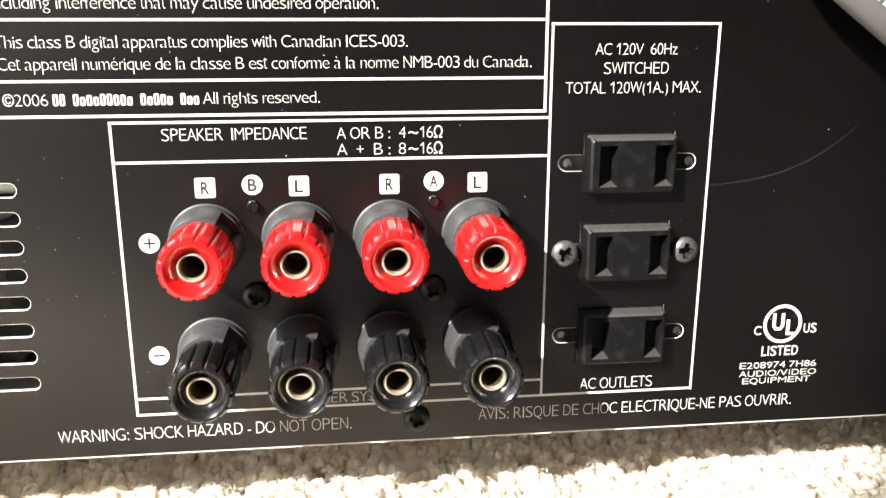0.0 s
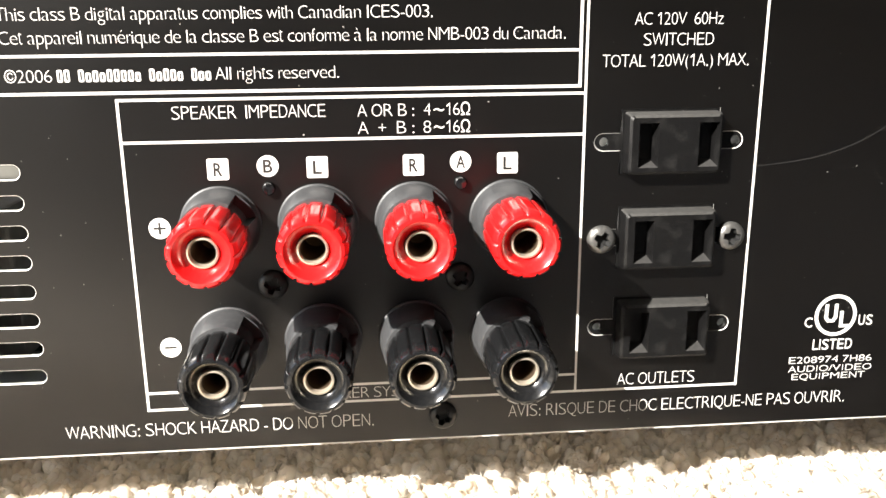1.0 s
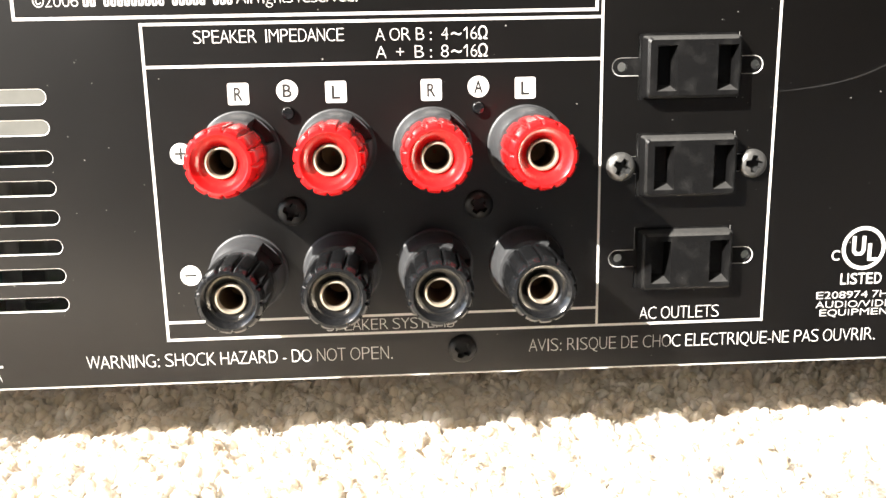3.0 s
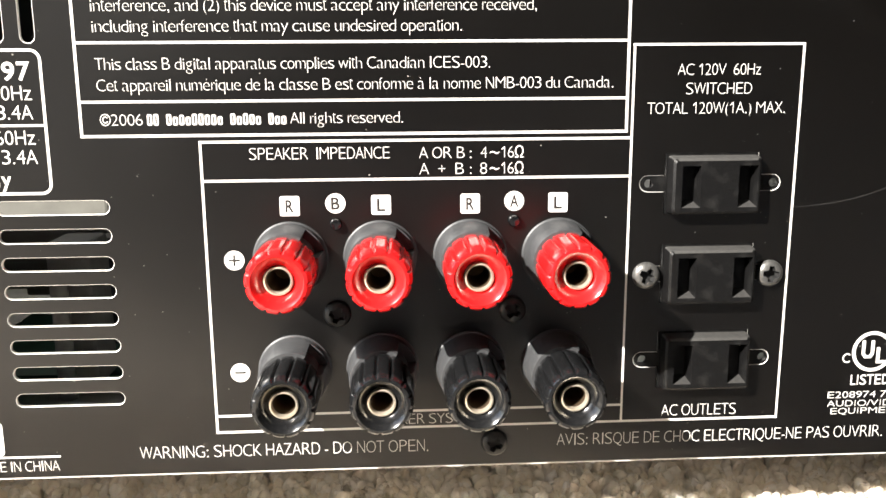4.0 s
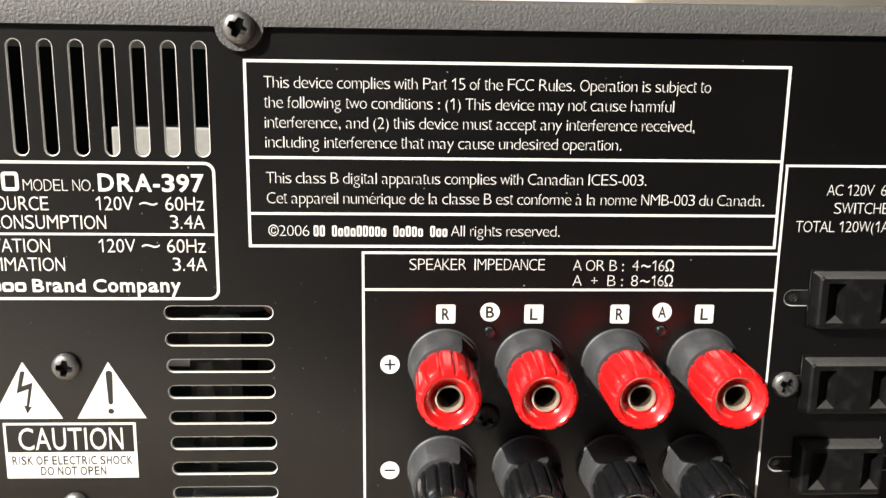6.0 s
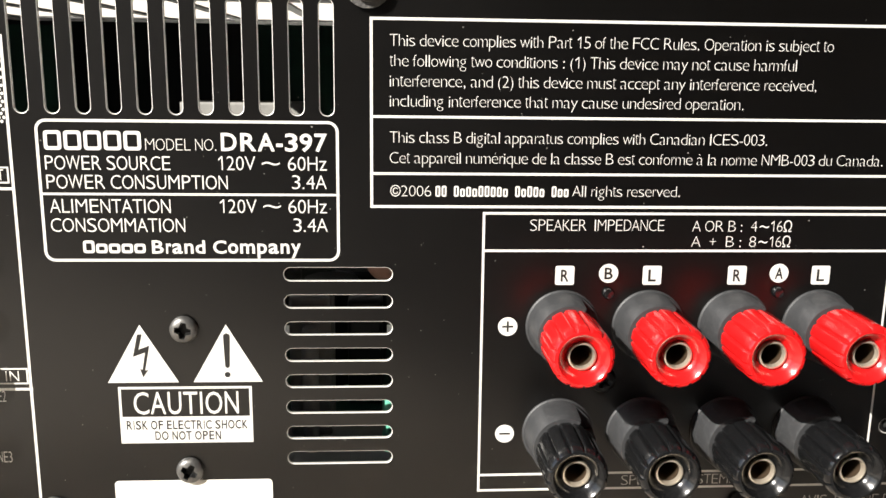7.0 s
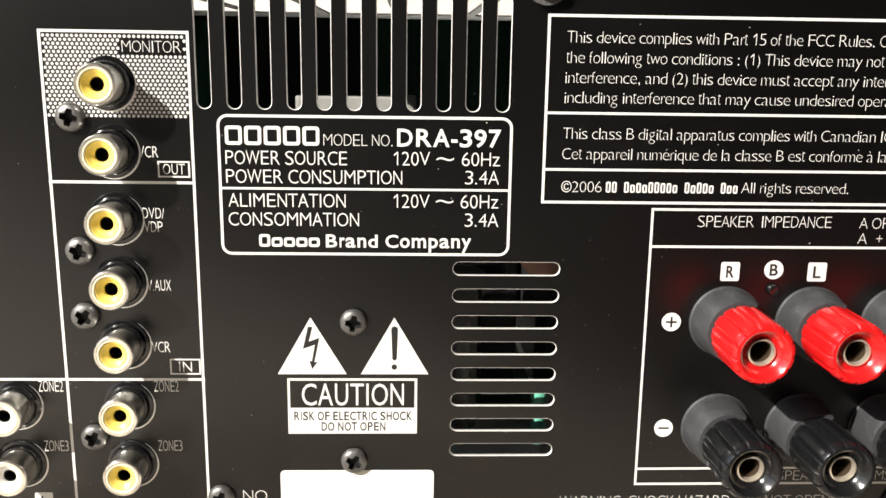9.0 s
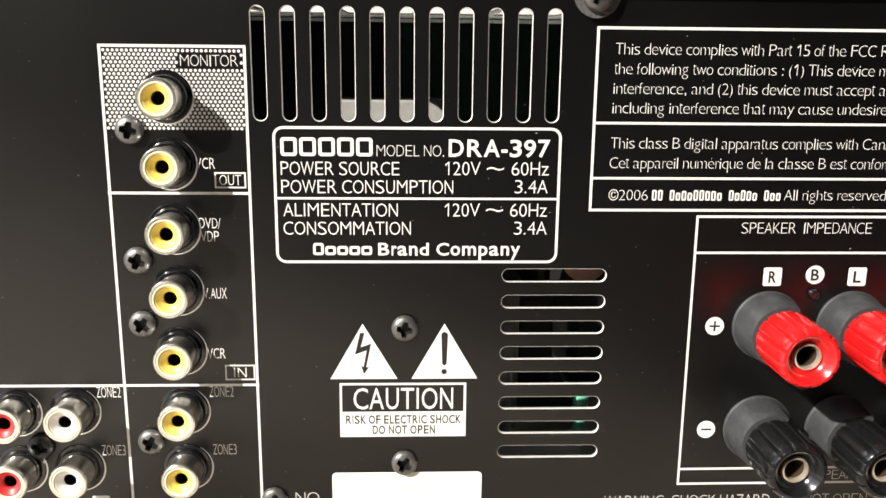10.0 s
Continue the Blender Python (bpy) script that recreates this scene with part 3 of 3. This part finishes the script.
    print_text("L", -186.0, -184.7, 18.0, 2.4, tag, DARK_INK, 0.028, INK_Y - 0.00004, "printed_letter")
    # raster of white dots behind the monitor jack
    bm = bmesh.new()
    row, z = 0, 124.45
    while z > 107.4:
        x = -177.1 + (0.49 if row % 2 else 0.0)
        while x < -148.0:
            if not (-161.7 < x < -148.4 and 120.5 < z < 124.0):
                vs = [bm.verts.new((px * MM, INK_Y, pz * MM)) for px, pz in circle(x, z, 0.34, 10)]
                bm.faces.new(vs)
            x += 0.98
        z -= 0.82
        row += 1
    tagged(part("dot_raster", to_mesh("dot_raster", bm, INK, smooth=False), receiver, "raster of small white printed dots"), kind="stuff")


print_panel()

# ---- screws ----


def screw_mesh(r, mat):
    """A pan head with a cross recess."""
    h = r * 0.62
    prof = [(r * 0.93, 0.0), (r, h * 0.18), (r * 0.985, h * 0.42), (r * 0.9, h * 0.66), (r * 0.74, h * 0.84), (r * 0.5, h * 0.95), (r * 0.22, h)]
    head = new("head", to_mesh("head", lathe(prof, 40), mat))
    bm = bmesh.new()
    w, l = r * 0.19, r * 0.66
    f = r * 0.28

    def cross(w, l, f, d):
        pts = []
        for k in range(4):
            a = math.pi / 2 * k
            for px, pz in ((l, -w), (l, w), (f, f)):
                pts.append(bm.verts.new((px * math.cos(a) - pz * math.sin(a), d, px * math.sin(a) + pz * math.cos(a))))
        return pts

    outer, deep = cross(w, l, f, -(h + 0.0006)), cross(w * 0.75, l * 0.7, f * 0.75, -h * 0.08)
    for k in range(12):
        bm.faces.new((outer[k], outer[(k + 1) % 12], deep[(k + 1) % 12], deep[k]))
    bm.faces.new(outer)
    bm.faces.new(list(reversed(deep)))
    bmesh.ops.recalc_face_normals(bm, faces=bm.faces)
    cutter = new("cutter", to_mesh("cutter", bm, mat, smooth=False))
    mod = head.modifiers.new("cut", "BOOLEAN")
    mod.object, mod.operation, mod.solver = cutter, "DIFFERENCE", "EXACT"
    me = mesh_of(head)
    old = cutter.data
    bpy.data.objects.remove(cutter)
    bpy.data.meshes.remove(old)
    me.materials.clear()
    me.materials.append(mat)
    me.materials.append(RECESS_SHADE)
    # faces inside the cross are coloured dark as shade
    for p in me.polygons:
        c = p.center
        inside = math.hypot(c.x, c.z) < r * 0.66 and abs(p.normal.y) < 0.75
        p.material_index = 1 if inside or (c.y > -h * 0.12 and p.normal.y < -0.5) else 0
    return finish(me, True, 30)


def build_screws():
    grey, dark = screw_mesh(0.0031, SCREW_STEEL), screw_mesh(0.0031, DARK_SCREW)
    spots = [(-19.1, 50.4, 20, dark), (20.2, 50.7, 35, dark), (16.3, 18.8, 25, dark),
             (50.5, 58.0, 30, grey), (78.9, 58.0, 5, grey),
             (-113.4, 62.8, 8, grey), (-113.5, 29.3, 28, grey), (-144.4, 20.1, 15, grey),
             (-172.6, 107.7, 12, grey), (-172.7, 78.8, 20, grey), (-172.6, 64.0, 35, grey), (-172.5, 35.2, 25, grey), (-197.9, 34.3, 18, dark)]
    for x, z, turn, me in spots:
        part("screw", me, receiver, "grey steel pan-head cross-recess screw" if me is grey else "black steel cross-recess screw", pose(x * MM, 0.0, z * MM, 0, turn, 0))
    part("screw", screw_mesh(0.0034, SCREW_STEEL), receiver, "grey steel screw holding the lid", pose(-0.0726, -0.0012, 0.1367, 0, 24, 0))
    pin = to_mesh("guide_pin", lathe([(0.00135, 0), (0.00135, 0.0009), (0.0011, 0.0013), (0.0003, 0.0014)], 20), BLACK_PLASTIC)
    for x, z in ((-18.8, 70.8), (20.4, 71.0)):
        part("guide_pin", pin, receiver, "small black plastic locating pin", pose(x * MM, 0, z * MM))


build_screws()

# ---- binding posts ----


def build_posts():
    collar = [(0.0083, 0.0), (0.0083, 0.0004), (0.0080, 0.0006), (0.0079, 0.0012), (0.0078, 0.0024), (0.0078, 0.0024), (0.0073, 0.0086), (0.0070, 0.0092), (0.0046, 0.0094)]

    def notch(i, a):
        """Sinks the rim of the collar at its upper right."""
        return -0.0019 if 5 <= i <= 7 and radians(16) < a < radians(62) else 0.0

    collar_me = to_mesh("binding_post", lathe(collar, 180, notch), COLLAR_PLASTIC, angle=30)
    ribs = 13

    def wave(i, a):
        # broad ribs with narrow grooves between them
        g = abs(math.cos(ribs * a / 2)) ** 26
        depth = {1: 0.0002, 2: 0.00050, 3: 0.00055, 4: 0.00055, 5: 0.00055, 6: 0.00055, 7: 0.00055, 8: 0.00048, 9: 0.00030}.get(i, 0.0)
        return -depth * g

    prof = [(0.0056, 0.0096), (0.0062, 0.0097), (0.0066, 0.0101), (0.00675, 0.0108), (0.00675, 0.0150), (0.0067, 0.0190), (0.0067, 0.0208), (0.00665, 0.0220), (0.0064, 0.0230),
            (0.0059, 0.0236), (0.0053, 0.0237), (0.0048, 0.0233), (0.0041, 0.0222), (0.0035, 0.0214), (0.0031, 0.0212), (0.0030, 0.0150)]
    knob = {}
    for key, mat in (("red", RED_PLASTIC), ("black", KNOB_PLASTIC)):
        knob[key] = to_mesh("knob", lathe(prof, ribs * 16, wave, True, False), mat, angle=40)
    ring_me = to_mesh("contact_ring", lathe([(0.0030, 0.0150), (0.0030, 0.0213), (0.0029, 0.0218), (0.0026, 0.0219), (0.0024, 0.0215), (0.0024, 0.0150)], 40, None, False, False), GOLD)
    bore_me = to_mesh("bore", lathe([(0.00238, 0.0205), (0.00238, 0.0098), (0.0004, 0.0096)], 32, None, False, True), BORE)
    for key, z in (("red", 63.2), ("black", 37.4)):
        for x in (-29.0, -9.2, 10.7, 30.5):
            post = part("binding_post", collar_me, receiver, "speaker binding post with a black collar and a %s ribbed knob" % key, pose(x * MM, 0, z * MM))
            turn = {-29.0: 4, -9.2: 11, 10.7: 0, 30.5: 17}[x]
            part("knob", knob[key], post, "%s ribbed plastic screw knob" % ("glossy red" if key == "red" else "black"), pose(0, 0, 0, 0, turn, 0))
            part("contact_ring", ring_me, post, "gold-plated contact ring")
            part("bore", bore_me, post)


build_posts()

# ---- phono jacks ----


def build_jacks():
    base_me = to_mesh("phono_jack", lathe([(0.0057, 0), (0.0057, 0.0003), (0.0055, 0.0005), (0.0049, 0.0006), (0.0047, 0.0013), (0.0045, 0.0016), (0.0040, 0.0017)], 48), BLACK_PLASTIC)
    shell_me = to_mesh("shell", lathe([(0.0040, 0.0015), (0.0039, 0.0018), (0.0039, 0.0057), (0.00425, 0.0060), (0.0043, 0.0074), (0.00420, 0.0079), (0.0040, 0.0081), (0.0037, 0.0081), (0.0036, 0.0079), (0.0036, 0.0060)], 48, None, False, False), NICKEL)
    rim_me = to_mesh("rim", lathe([(0.00365, 0.0060), (0.00365, 0.0077), (0.0035, 0.0080), (0.0032, 0.0080), (0.00302, 0.0078), (0.0029, 0.0062)], 48, None, False, False), RIM_CREAM)
    ins = [(0.0030, 0.0060), (0.0030, 0.0077), (0.0028, 0.0077), (0.0024, 0.0073), (0.0020, 0.0070), (0.0017, 0.0068), (0.0015, 0.0065), (0.00148, 0.0061)]
    ins_me = {k: to_mesh("insulator", lathe(ins, 40, None, False, False), m) for k, m in (("yellow", YELLOW), ("white", WHITE_PLASTIC), ("red", RED_INSULATOR))}
    edge_me = to_mesh("hole_edge", lathe([(0.00578, 0.0), (0.00576, 0.00012), (0.0056, 0.00016), (0.0050, 0.00016)], 48, None, False, False), BARE_STEEL)
    bore_me = to_mesh("bore", lathe([(0.00150, 0.0062), (0.00150, 0.0020), (0.0002, 0.0018)], 24, None, False, True), COMPONENT_BLACK)
    spots = [(-164.5, z, "yellow") for z in (114.8, 100.5, 86.0, 71.8, 57.5, 42.9, 28.7)]
    spots += [(-189.6, 42.9, "white"), (-189.6, 28.7, "white"), (-203.0, 42.6, "red"), (-203.0, 28.5, "red")]
    for x, z, key in spots:
        jack = part("phono_jack", base_me, receiver, "nickel phono jack with a %s insulator and black base" % key, pose(x * MM, 0, z * MM))
        part("hole_edge", edge_me, jack, "bare steel edge of the punched hole", pose(0.00022, 0, -0.00022))
        part("shell", shell_me, jack, "nickel-plated shell")
        part("rim", rim_me, jack, "pale tinned front rim")
        part("insulator", ins_me[key], jack, "%s plastic insulator" % key)
        part("bore", bore_me, jack)


build_jacks()

# ---- mains sockets ----


def build_outlets():
    bm = bmesh.new()
    # tapered body: three rounded loops from the flange to the face
    cx, hw, hh = 0.06445, 0.0100, 0.0063

    def loop(w, h, d, r, dz=0.0):
        return [bm.verts.new((x, -d, z + dz)) for x, z in round_rect(cx - w, cx + w, -h, h, r, 3)]

    loops = [loop(hw + 0.0003, hh + 0.0003, -0.0060, 0.0006), loop(hw, hh, 0.0020, 0.0006, -0.0002), loop(hw - 0.0002, hh - 0.0002, 0.0030, 0.0007, -0.0003), loop(hw - 0.0007, hh - 0.0007, 0.0034, 0.0006, -0.0003)]
    n = len(loops[0])
    for a, b in zip(loops, loops[1:]):
        for k in range(n):
            bm.faces.new((a[k], a[(k + 1) % n], b[(k + 1) % n], b[k]))
    # wells of the two slots, the wall towards the middle slanting
    for x0, x1, slant in ((0.0566, 0.0608, 1), (0.0692, 0.0735, -1)):
        f = [(x0, -0.0050), (x1, -0.0050), (x1, 0.0042), (x0, 0.0042)]
        s0, s1 = (0.0, -0.0008) if slant > 0 else (0.0, -0.0006)
        g = [(x0 + s0, -0.0035), (x1 + s1, -0.0035), (x1 + s1, 0.0040), (x0 + s0, 0.0040)]
        top = [bm.verts.new((x, -0.00338, z)) for x, z in f]
        low = [bm.verts.new((x, 0.0012, z)) for x, z in g]
        for k in range(4):
            bm.faces.new((top[k], low[k], low[(k + 1) % 4], top[(k + 1) % 4]))
        bm.faces.new(list(reversed(low)))
    bmesh.ops.recalc_face_normals(bm, faces=bm.faces)
    body = to_mesh("mains_socket", bm, [OUTLET_PLASTIC, DUSTY_LIT_TOP, RECESS_SHADE, SLOT_DUST], angle=30)
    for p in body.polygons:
        # backs of the wells are coloured black in place of deep shade
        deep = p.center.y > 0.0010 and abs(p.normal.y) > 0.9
        # upward faces: dust, plus sunlight put into the colour
        upward = p.normal.z > 0.6
        p.material_index = 2 if deep else 3 if abs(p.normal.z) > 0.6 and -0.0055 < p.center.z < -0.003 else 1 if upward else 0
    face = plate([round_rect(cx - hw + 0.0007, cx + hw - 0.0007, -hh + 0.0004, hh - 0.0010, 0.0006, 3), rect(0.0566, 0.0608, -0.0050, 0.0042), rect(0.0692, 0.0735, -0.0050, 0.0042)], 0.0003, [OUTLET_PLASTIC], -0.0034)
    r = 0.0022
    flange = plate([[(x - math.copysign(0.00012, x - 0.0643), z - math.copysign(0.00012, z)) for x, z in outlet_hole(0.0)], circle(0.0502, 0, 0.0010, 20), circle(0.0784, 0, 0.0010, 20)], 0.0012, [OUTLET_PLASTIC], 0.00015)
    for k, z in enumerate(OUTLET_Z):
        sock = part("mains_socket", body, receiver, "scuffed black two-slot mains socket, upward faces dusty and lightened as sunlit", pose(0.0003, 0, z))
        part("face", face, sock)
        part("flange", flange, sock, "black mounting flange in the cut-out")


build_outlets()

# ---- inside the case, seen through the vents ----


def build_inside():
    def block(name, x0, x1, y0, y1, z0, z1, mat, label="", bevel=0.001):
        return part(name, to_mesh(name, box(bmesh.new(), x0, x1, y0, y1, z0, z1, bevel), mat, smooth=False), receiver, label)

    # black sheet added behind the left slots in place of the dark interior
    block("dark_backing", -0.250, -0.118, 0.1470, 0.1480, 0.030, 0.1345, COMPONENT_BLACK, "added black sheet that keeps the left vent slots dark", 0)
    block("circuit_board", -0.158, 0.030, 0.1500, 0.1516, 0.030, 0.1345, PCB, "upright green circuit board inside the case", 0)
    block("circuit_board", -0.215, -0.160, 0.0765, 0.0781, 0.018, 0.1305, PCB, "green jack board behind the panel", 0)
    # pale sheet added at the inner front to bounce sunlight
    block("bounce_sheet", PX0 + 0.004, PX1 - 0.004, 0.346, 0.348, 0.016, 0.1415, GALVANISED, "added pale steel sheet that bounces sunlight inside the case", 0)
    block("heat_sink", -0.142, -0.060, 0.130, 0.142, 0.024, 0.092, SINK_GREY, "dull grey heat sink inside the case")
    block("heat_sink", -0.146, -0.097, 0.090, 0.096, 0.036, 0.088, SINK_GREY, "grey heat sink plate inside the case")
    block("bracket", -0.142, -0.099, 0.128, 0.140, 0.0922, 0.107, PALE_PART, "pale bracket on the heat sink")
    # raised pale block, added to brighten the chassis floor behind the lowest slot
    block("bracket", -0.093, -0.066, 0.012, 0.034, 0.0135, 0.0200, GALVANISED, "added pale block standing in for the lit chassis floor", 0.0006)
    block("transformer", -0.060, 0.010, 0.080, 0.147, 0.016, 0.085, COMPONENT_BLACK, "dark transformer inside the case", 0.003)
    block("circuit_board", -0.130, -0.064, 0.040, 0.110, 0.0225, 0.0240, PCB, "flat green circuit board on the chassis floor", 0)
    block("relay", -0.094, -0.083, 0.030, 0.045, 0.024, 0.062, PALE_PART, "grey component")
    block("capacitor_box", -0.080, -0.070, 0.052, 0.064, 0.024, 0.055, COMPONENT_BLACK)
    cyl = lathe([(0.0016, 0), (0.0021, 0.0008), (0.0021, 0.005), (0.0017, 0.006), (0.0017, 0.009), (0.0021, 0.010), (0.0021, 0.015), (0.0016, 0.016)], 24)
    me = to_mesh("resistor", cyl, GREEN_PART)
    part("resistor", me, receiver, "small green wire-wound resistor", pose(-0.0678, 0.020, 0.0242, -90, 0, 0))
    part("coil", to_mesh("coil", lathe([(0.004, 0), (0.006, 0.001), (0.006, 0.007), (0.004, 0.008)], 28), COPPER), receiver, "copper coil", pose(-0.0680, 0.028, 0.0740))
    small = to_mesh("capacitor", lathe([(0.0021, 0), (0.0021, 0.031), (0.0017, 0.0325)], 20), PALE_PART)
    part("capacitor", small, receiver, "small pale capacitor", pose(-0.0878, 0.021, 0.0242, -90, 0, 0))
    tall = to_mesh("capacitor", lathe([(0.009, 0), (0.009, 0.030), (0.008, 0.032)], 32), COMPONENT_BLACK)
    for x, y in ((-0.078, 0.090), (-0.086, 0.075)):
        part("capacitor", tall, receiver, "black can capacitor", pose(x, y, 0.0242, -90, 0, 0))


build_inside()

# ---- wear on the panel ----


def strip(name, pts, w, mat, label=""):
    bm = bmesh.new()
    prev = None
    for k, (x, z) in enumerate(pts):
        a, b = pts[max(0, k - 1)], pts[min(len(pts) - 1, k + 1)]
        d = Vector((b[0] - a[0], b[1] - a[1])).normalized()
        ww = w * (0.35 + 0.65 * math.sin(math.pi * (k + 0.5) / len(pts)))
        now = [bm.verts.new(((x - d.y * s * ww) * MM, INK_Y, (z + d.x * s * ww) * MM)) for s in (-0.5, 0.5)]
        if prev:
            bm.faces.new((prev[0], prev[1], now[1], now[0]))
        prev = now
    return part(name, to_mesh(name, bm, mat, smooth=False), receiver, label)


def build_wear():
    arc = []
    for k in range(25):
        u = k / 24
        arc.append((82.0 + 37.0 * u, 72.9 + 2.6 * u + 11.5 * u ** 3))
    strip("scratch", arc, 0.26, SCRATCH, "long faint curved scratch")
    strip("scratch", [(98.5, 21.2), (99.6, 21.5), (100.8, 22.0)], 0.16, SCRATCH)
    strip("scratch", [(113.5, 20.6), (115.0, 20.8), (116.4, 20.7)], 0.16, SCRATCH)
    bm = bmesh.new()
    rng = random.Random(5)
    for k in range(260):
        x, z = rng.uniform(-205, 120), rng.uniform(15, 133)
        r = rng.uniform(0.05, 0.16) * (1.4 if k % 17 == 0 else 1)
        a0 = rng.uniform(0, 6)
        vs = [bm.verts.new(((x + r * math.cos(a0 + q * 1.2566) * rng.uniform(0.5, 1.4)) * MM, -0.00004, (z + r * math.sin(a0 + q * 1.2566) * rng.uniform(0.5, 1.2)) * MM)) for q in range(5)]
        bm.faces.new(vs)
    tagged(part("dust_specks", to_mesh("dust_specks", bm, DUST, smooth=False), receiver, "scattered pale dust specks"), kind="stuff")


build_wear()

# ---- mains cord lying over the cover ----


def build_cord():
    cu = bpy.data.curves.new("cord", "CURVE")
    cu.dimensions, cu.bevel_depth, cu.bevel_resolution = "3D", 0.0045, 6
    sp = cu.splines.new("NURBS")
    pts = [(0.180, 0.09, 0.1482), (0.145, 0.03, 0.1482), (0.100, -0.003, 0.153), (0.091, -0.012, 0.1280), (0.1049, -0.012, 0.1174), (0.1177, -0.012, 0.1083), (0.140, -0.012, 0.0924), (0.185, -0.014, 0.055), (0.240, -0.014, 0.006), (0.330, 0.0, -0.003), (0.45, 0.05, -0.003)]
    sp.points.add(len(pts) - 1)
    for p, q in zip(sp.points, pts):
        p.co = (*q, 1)
    sp.use_endpoint_u, sp.order_u = True, 4
    me = mesh_of(new("cord", cu))
    me.materials.clear()
    me.materials.append(CORD_VINYL)
    cord = tagged(new("mains_cord", finish(me)), "grey vinyl mains cord with pale blue print, draped over the receiver", "cord")
    for k in range(6):
        bm = box(bmesh.new(), -0.0005, 0.0005, -0.0001, 0.0001, -0.0007, 0.0007)
        along = Vector((0.1049, -0.0166, 0.1174)).lerp(Vector((0.1177, -0.0166, 0.1083)), 0.1 + 0.13 * k)
        part("printed_bar", to_mesh("printed_bar", bm, CORD_PRINT, smooth=False), cord, "", pose(*along, 0, 35.5, 0))
    return cord


build_cord()

# ---- carpet pile ----


def build_pile():
    """Twisted yarn ends set close together, leaning in drifts, each opening into a brush of loose fibres."""
    rng = random.Random(11)
    verts, faces = [], []
    seg, floor_z = 6, -0.014
    x0, x1, y0, y1, step = -0.20, 0.29, -0.105, 0.075, 0.0023
    nx, ny = int((x1 - x0) / step), int((y1 - y0) / step)
    for i in range(nx):
        for j in range(ny):
            x = x0 + (i + rng.uniform(-0.5, 0.5) + 0.5 * (j % 2)) * step
            y = y0 + (j + rng.uniform(-0.5, 0.5)) * step
            swell = noise.noise((x * 45, y * 45, 0.3)) * 0.0014 + noise.noise((x * 130, y * 130, 4.0)) * 0.0026
            h = 0.0086 + swell + rng.uniform(-0.0008, 0.0008)
            drift = noise.noise((x * 110, y * 110, 9.0)) * 8.0
            lean_a, lean = drift + rng.uniform(-0.6, 0.6), rng.uniform(0.0008, 0.0036)
            lx, ly = lean * math.cos(lean_a), lean * math.sin(lean_a)
            r0 = rng.uniform(0.0015, 0.0021)
            spin = rng.uniform(0, 6.28)
            base = len(verts)
            levels = ((0.15, 1.0), (0.6, 1.05), (0.82, 0.85), (0.93, 0.35))
            for u, rr in levels:
                cx, cy, z = x + lx * u * u, y + ly * u * u, floor_z + h * u
                for k in range(seg):
                    a = spin + 2.2 * u + 6.2832 * k / seg
                    rad = r0 * rr * rng.uniform(0.75, 1.25)
                    verts.append((cx + rad * math.cos(a), cy + rad * math.sin(a), z + rng.uniform(-0.0003, 0.0003)))
            for lev in range(len(levels) - 1):
                for k in range(seg):
                    a, b = base + lev * seg + k, base + lev * seg + (k + 1) % seg
                    faces.append((a, b, b + seg, a + seg))
            faces.append(tuple(base + (len(levels) - 1) * seg + k for k in range(seg)))
            # the brush of fibres at the cut end
            for q in range(14):
                a, up = spin + q * 0.45 + rng.uniform(-0.3, 0.3), rng.uniform(0.55, 0.88)
                out = r0 * rng.uniform(0.2, 0.95)
                px, py, pz = x + lx * up * up + out * math.cos(a), y + ly * up * up + out * math.sin(a), floor_z + h * up
                length, w = rng.uniform(0.0014, 0.0030), rng.uniform(0.00016, 0.00028)
                dx, dy, dz = lx / 0.004 + 0.45 * math.cos(a), ly / 0.004 + 0.45 * math.sin(a), rng.uniform(0.5, 0.95)
                side_x, side_y = math.cos(a + 1.57), math.sin(a + 1.57)
                base = len(verts)
                for v in (0.0, 0.55, 1.0):
                    ww = w * (1 - 0.65 * v)
                    px2, py2, pz2 = px + dx * length * v, py + dy * length * v, pz + (dz * v - 0.35 * v * v) * length
                    verts.append((px2 - side_x * ww, py2 - side_y * ww, pz2))
                    verts.append((px2 + side_x * ww, py2 + side_y * ww, pz2))
                faces.append((base, base + 1, base + 3, base + 2))
                faces.append((base + 2, base + 3, base + 5, base + 4))
    me = bpy.data.meshes.new("carpet_pile")
    me.from_pydata(verts, [], faces)
    me.materials.append(YARN)
    finish(me, True, 90)
    tagged(new("carpet_pile", me), "tufted beige cut-pile carpet yarn in bright sun", "carpet", kind="stuff")


build_pile()
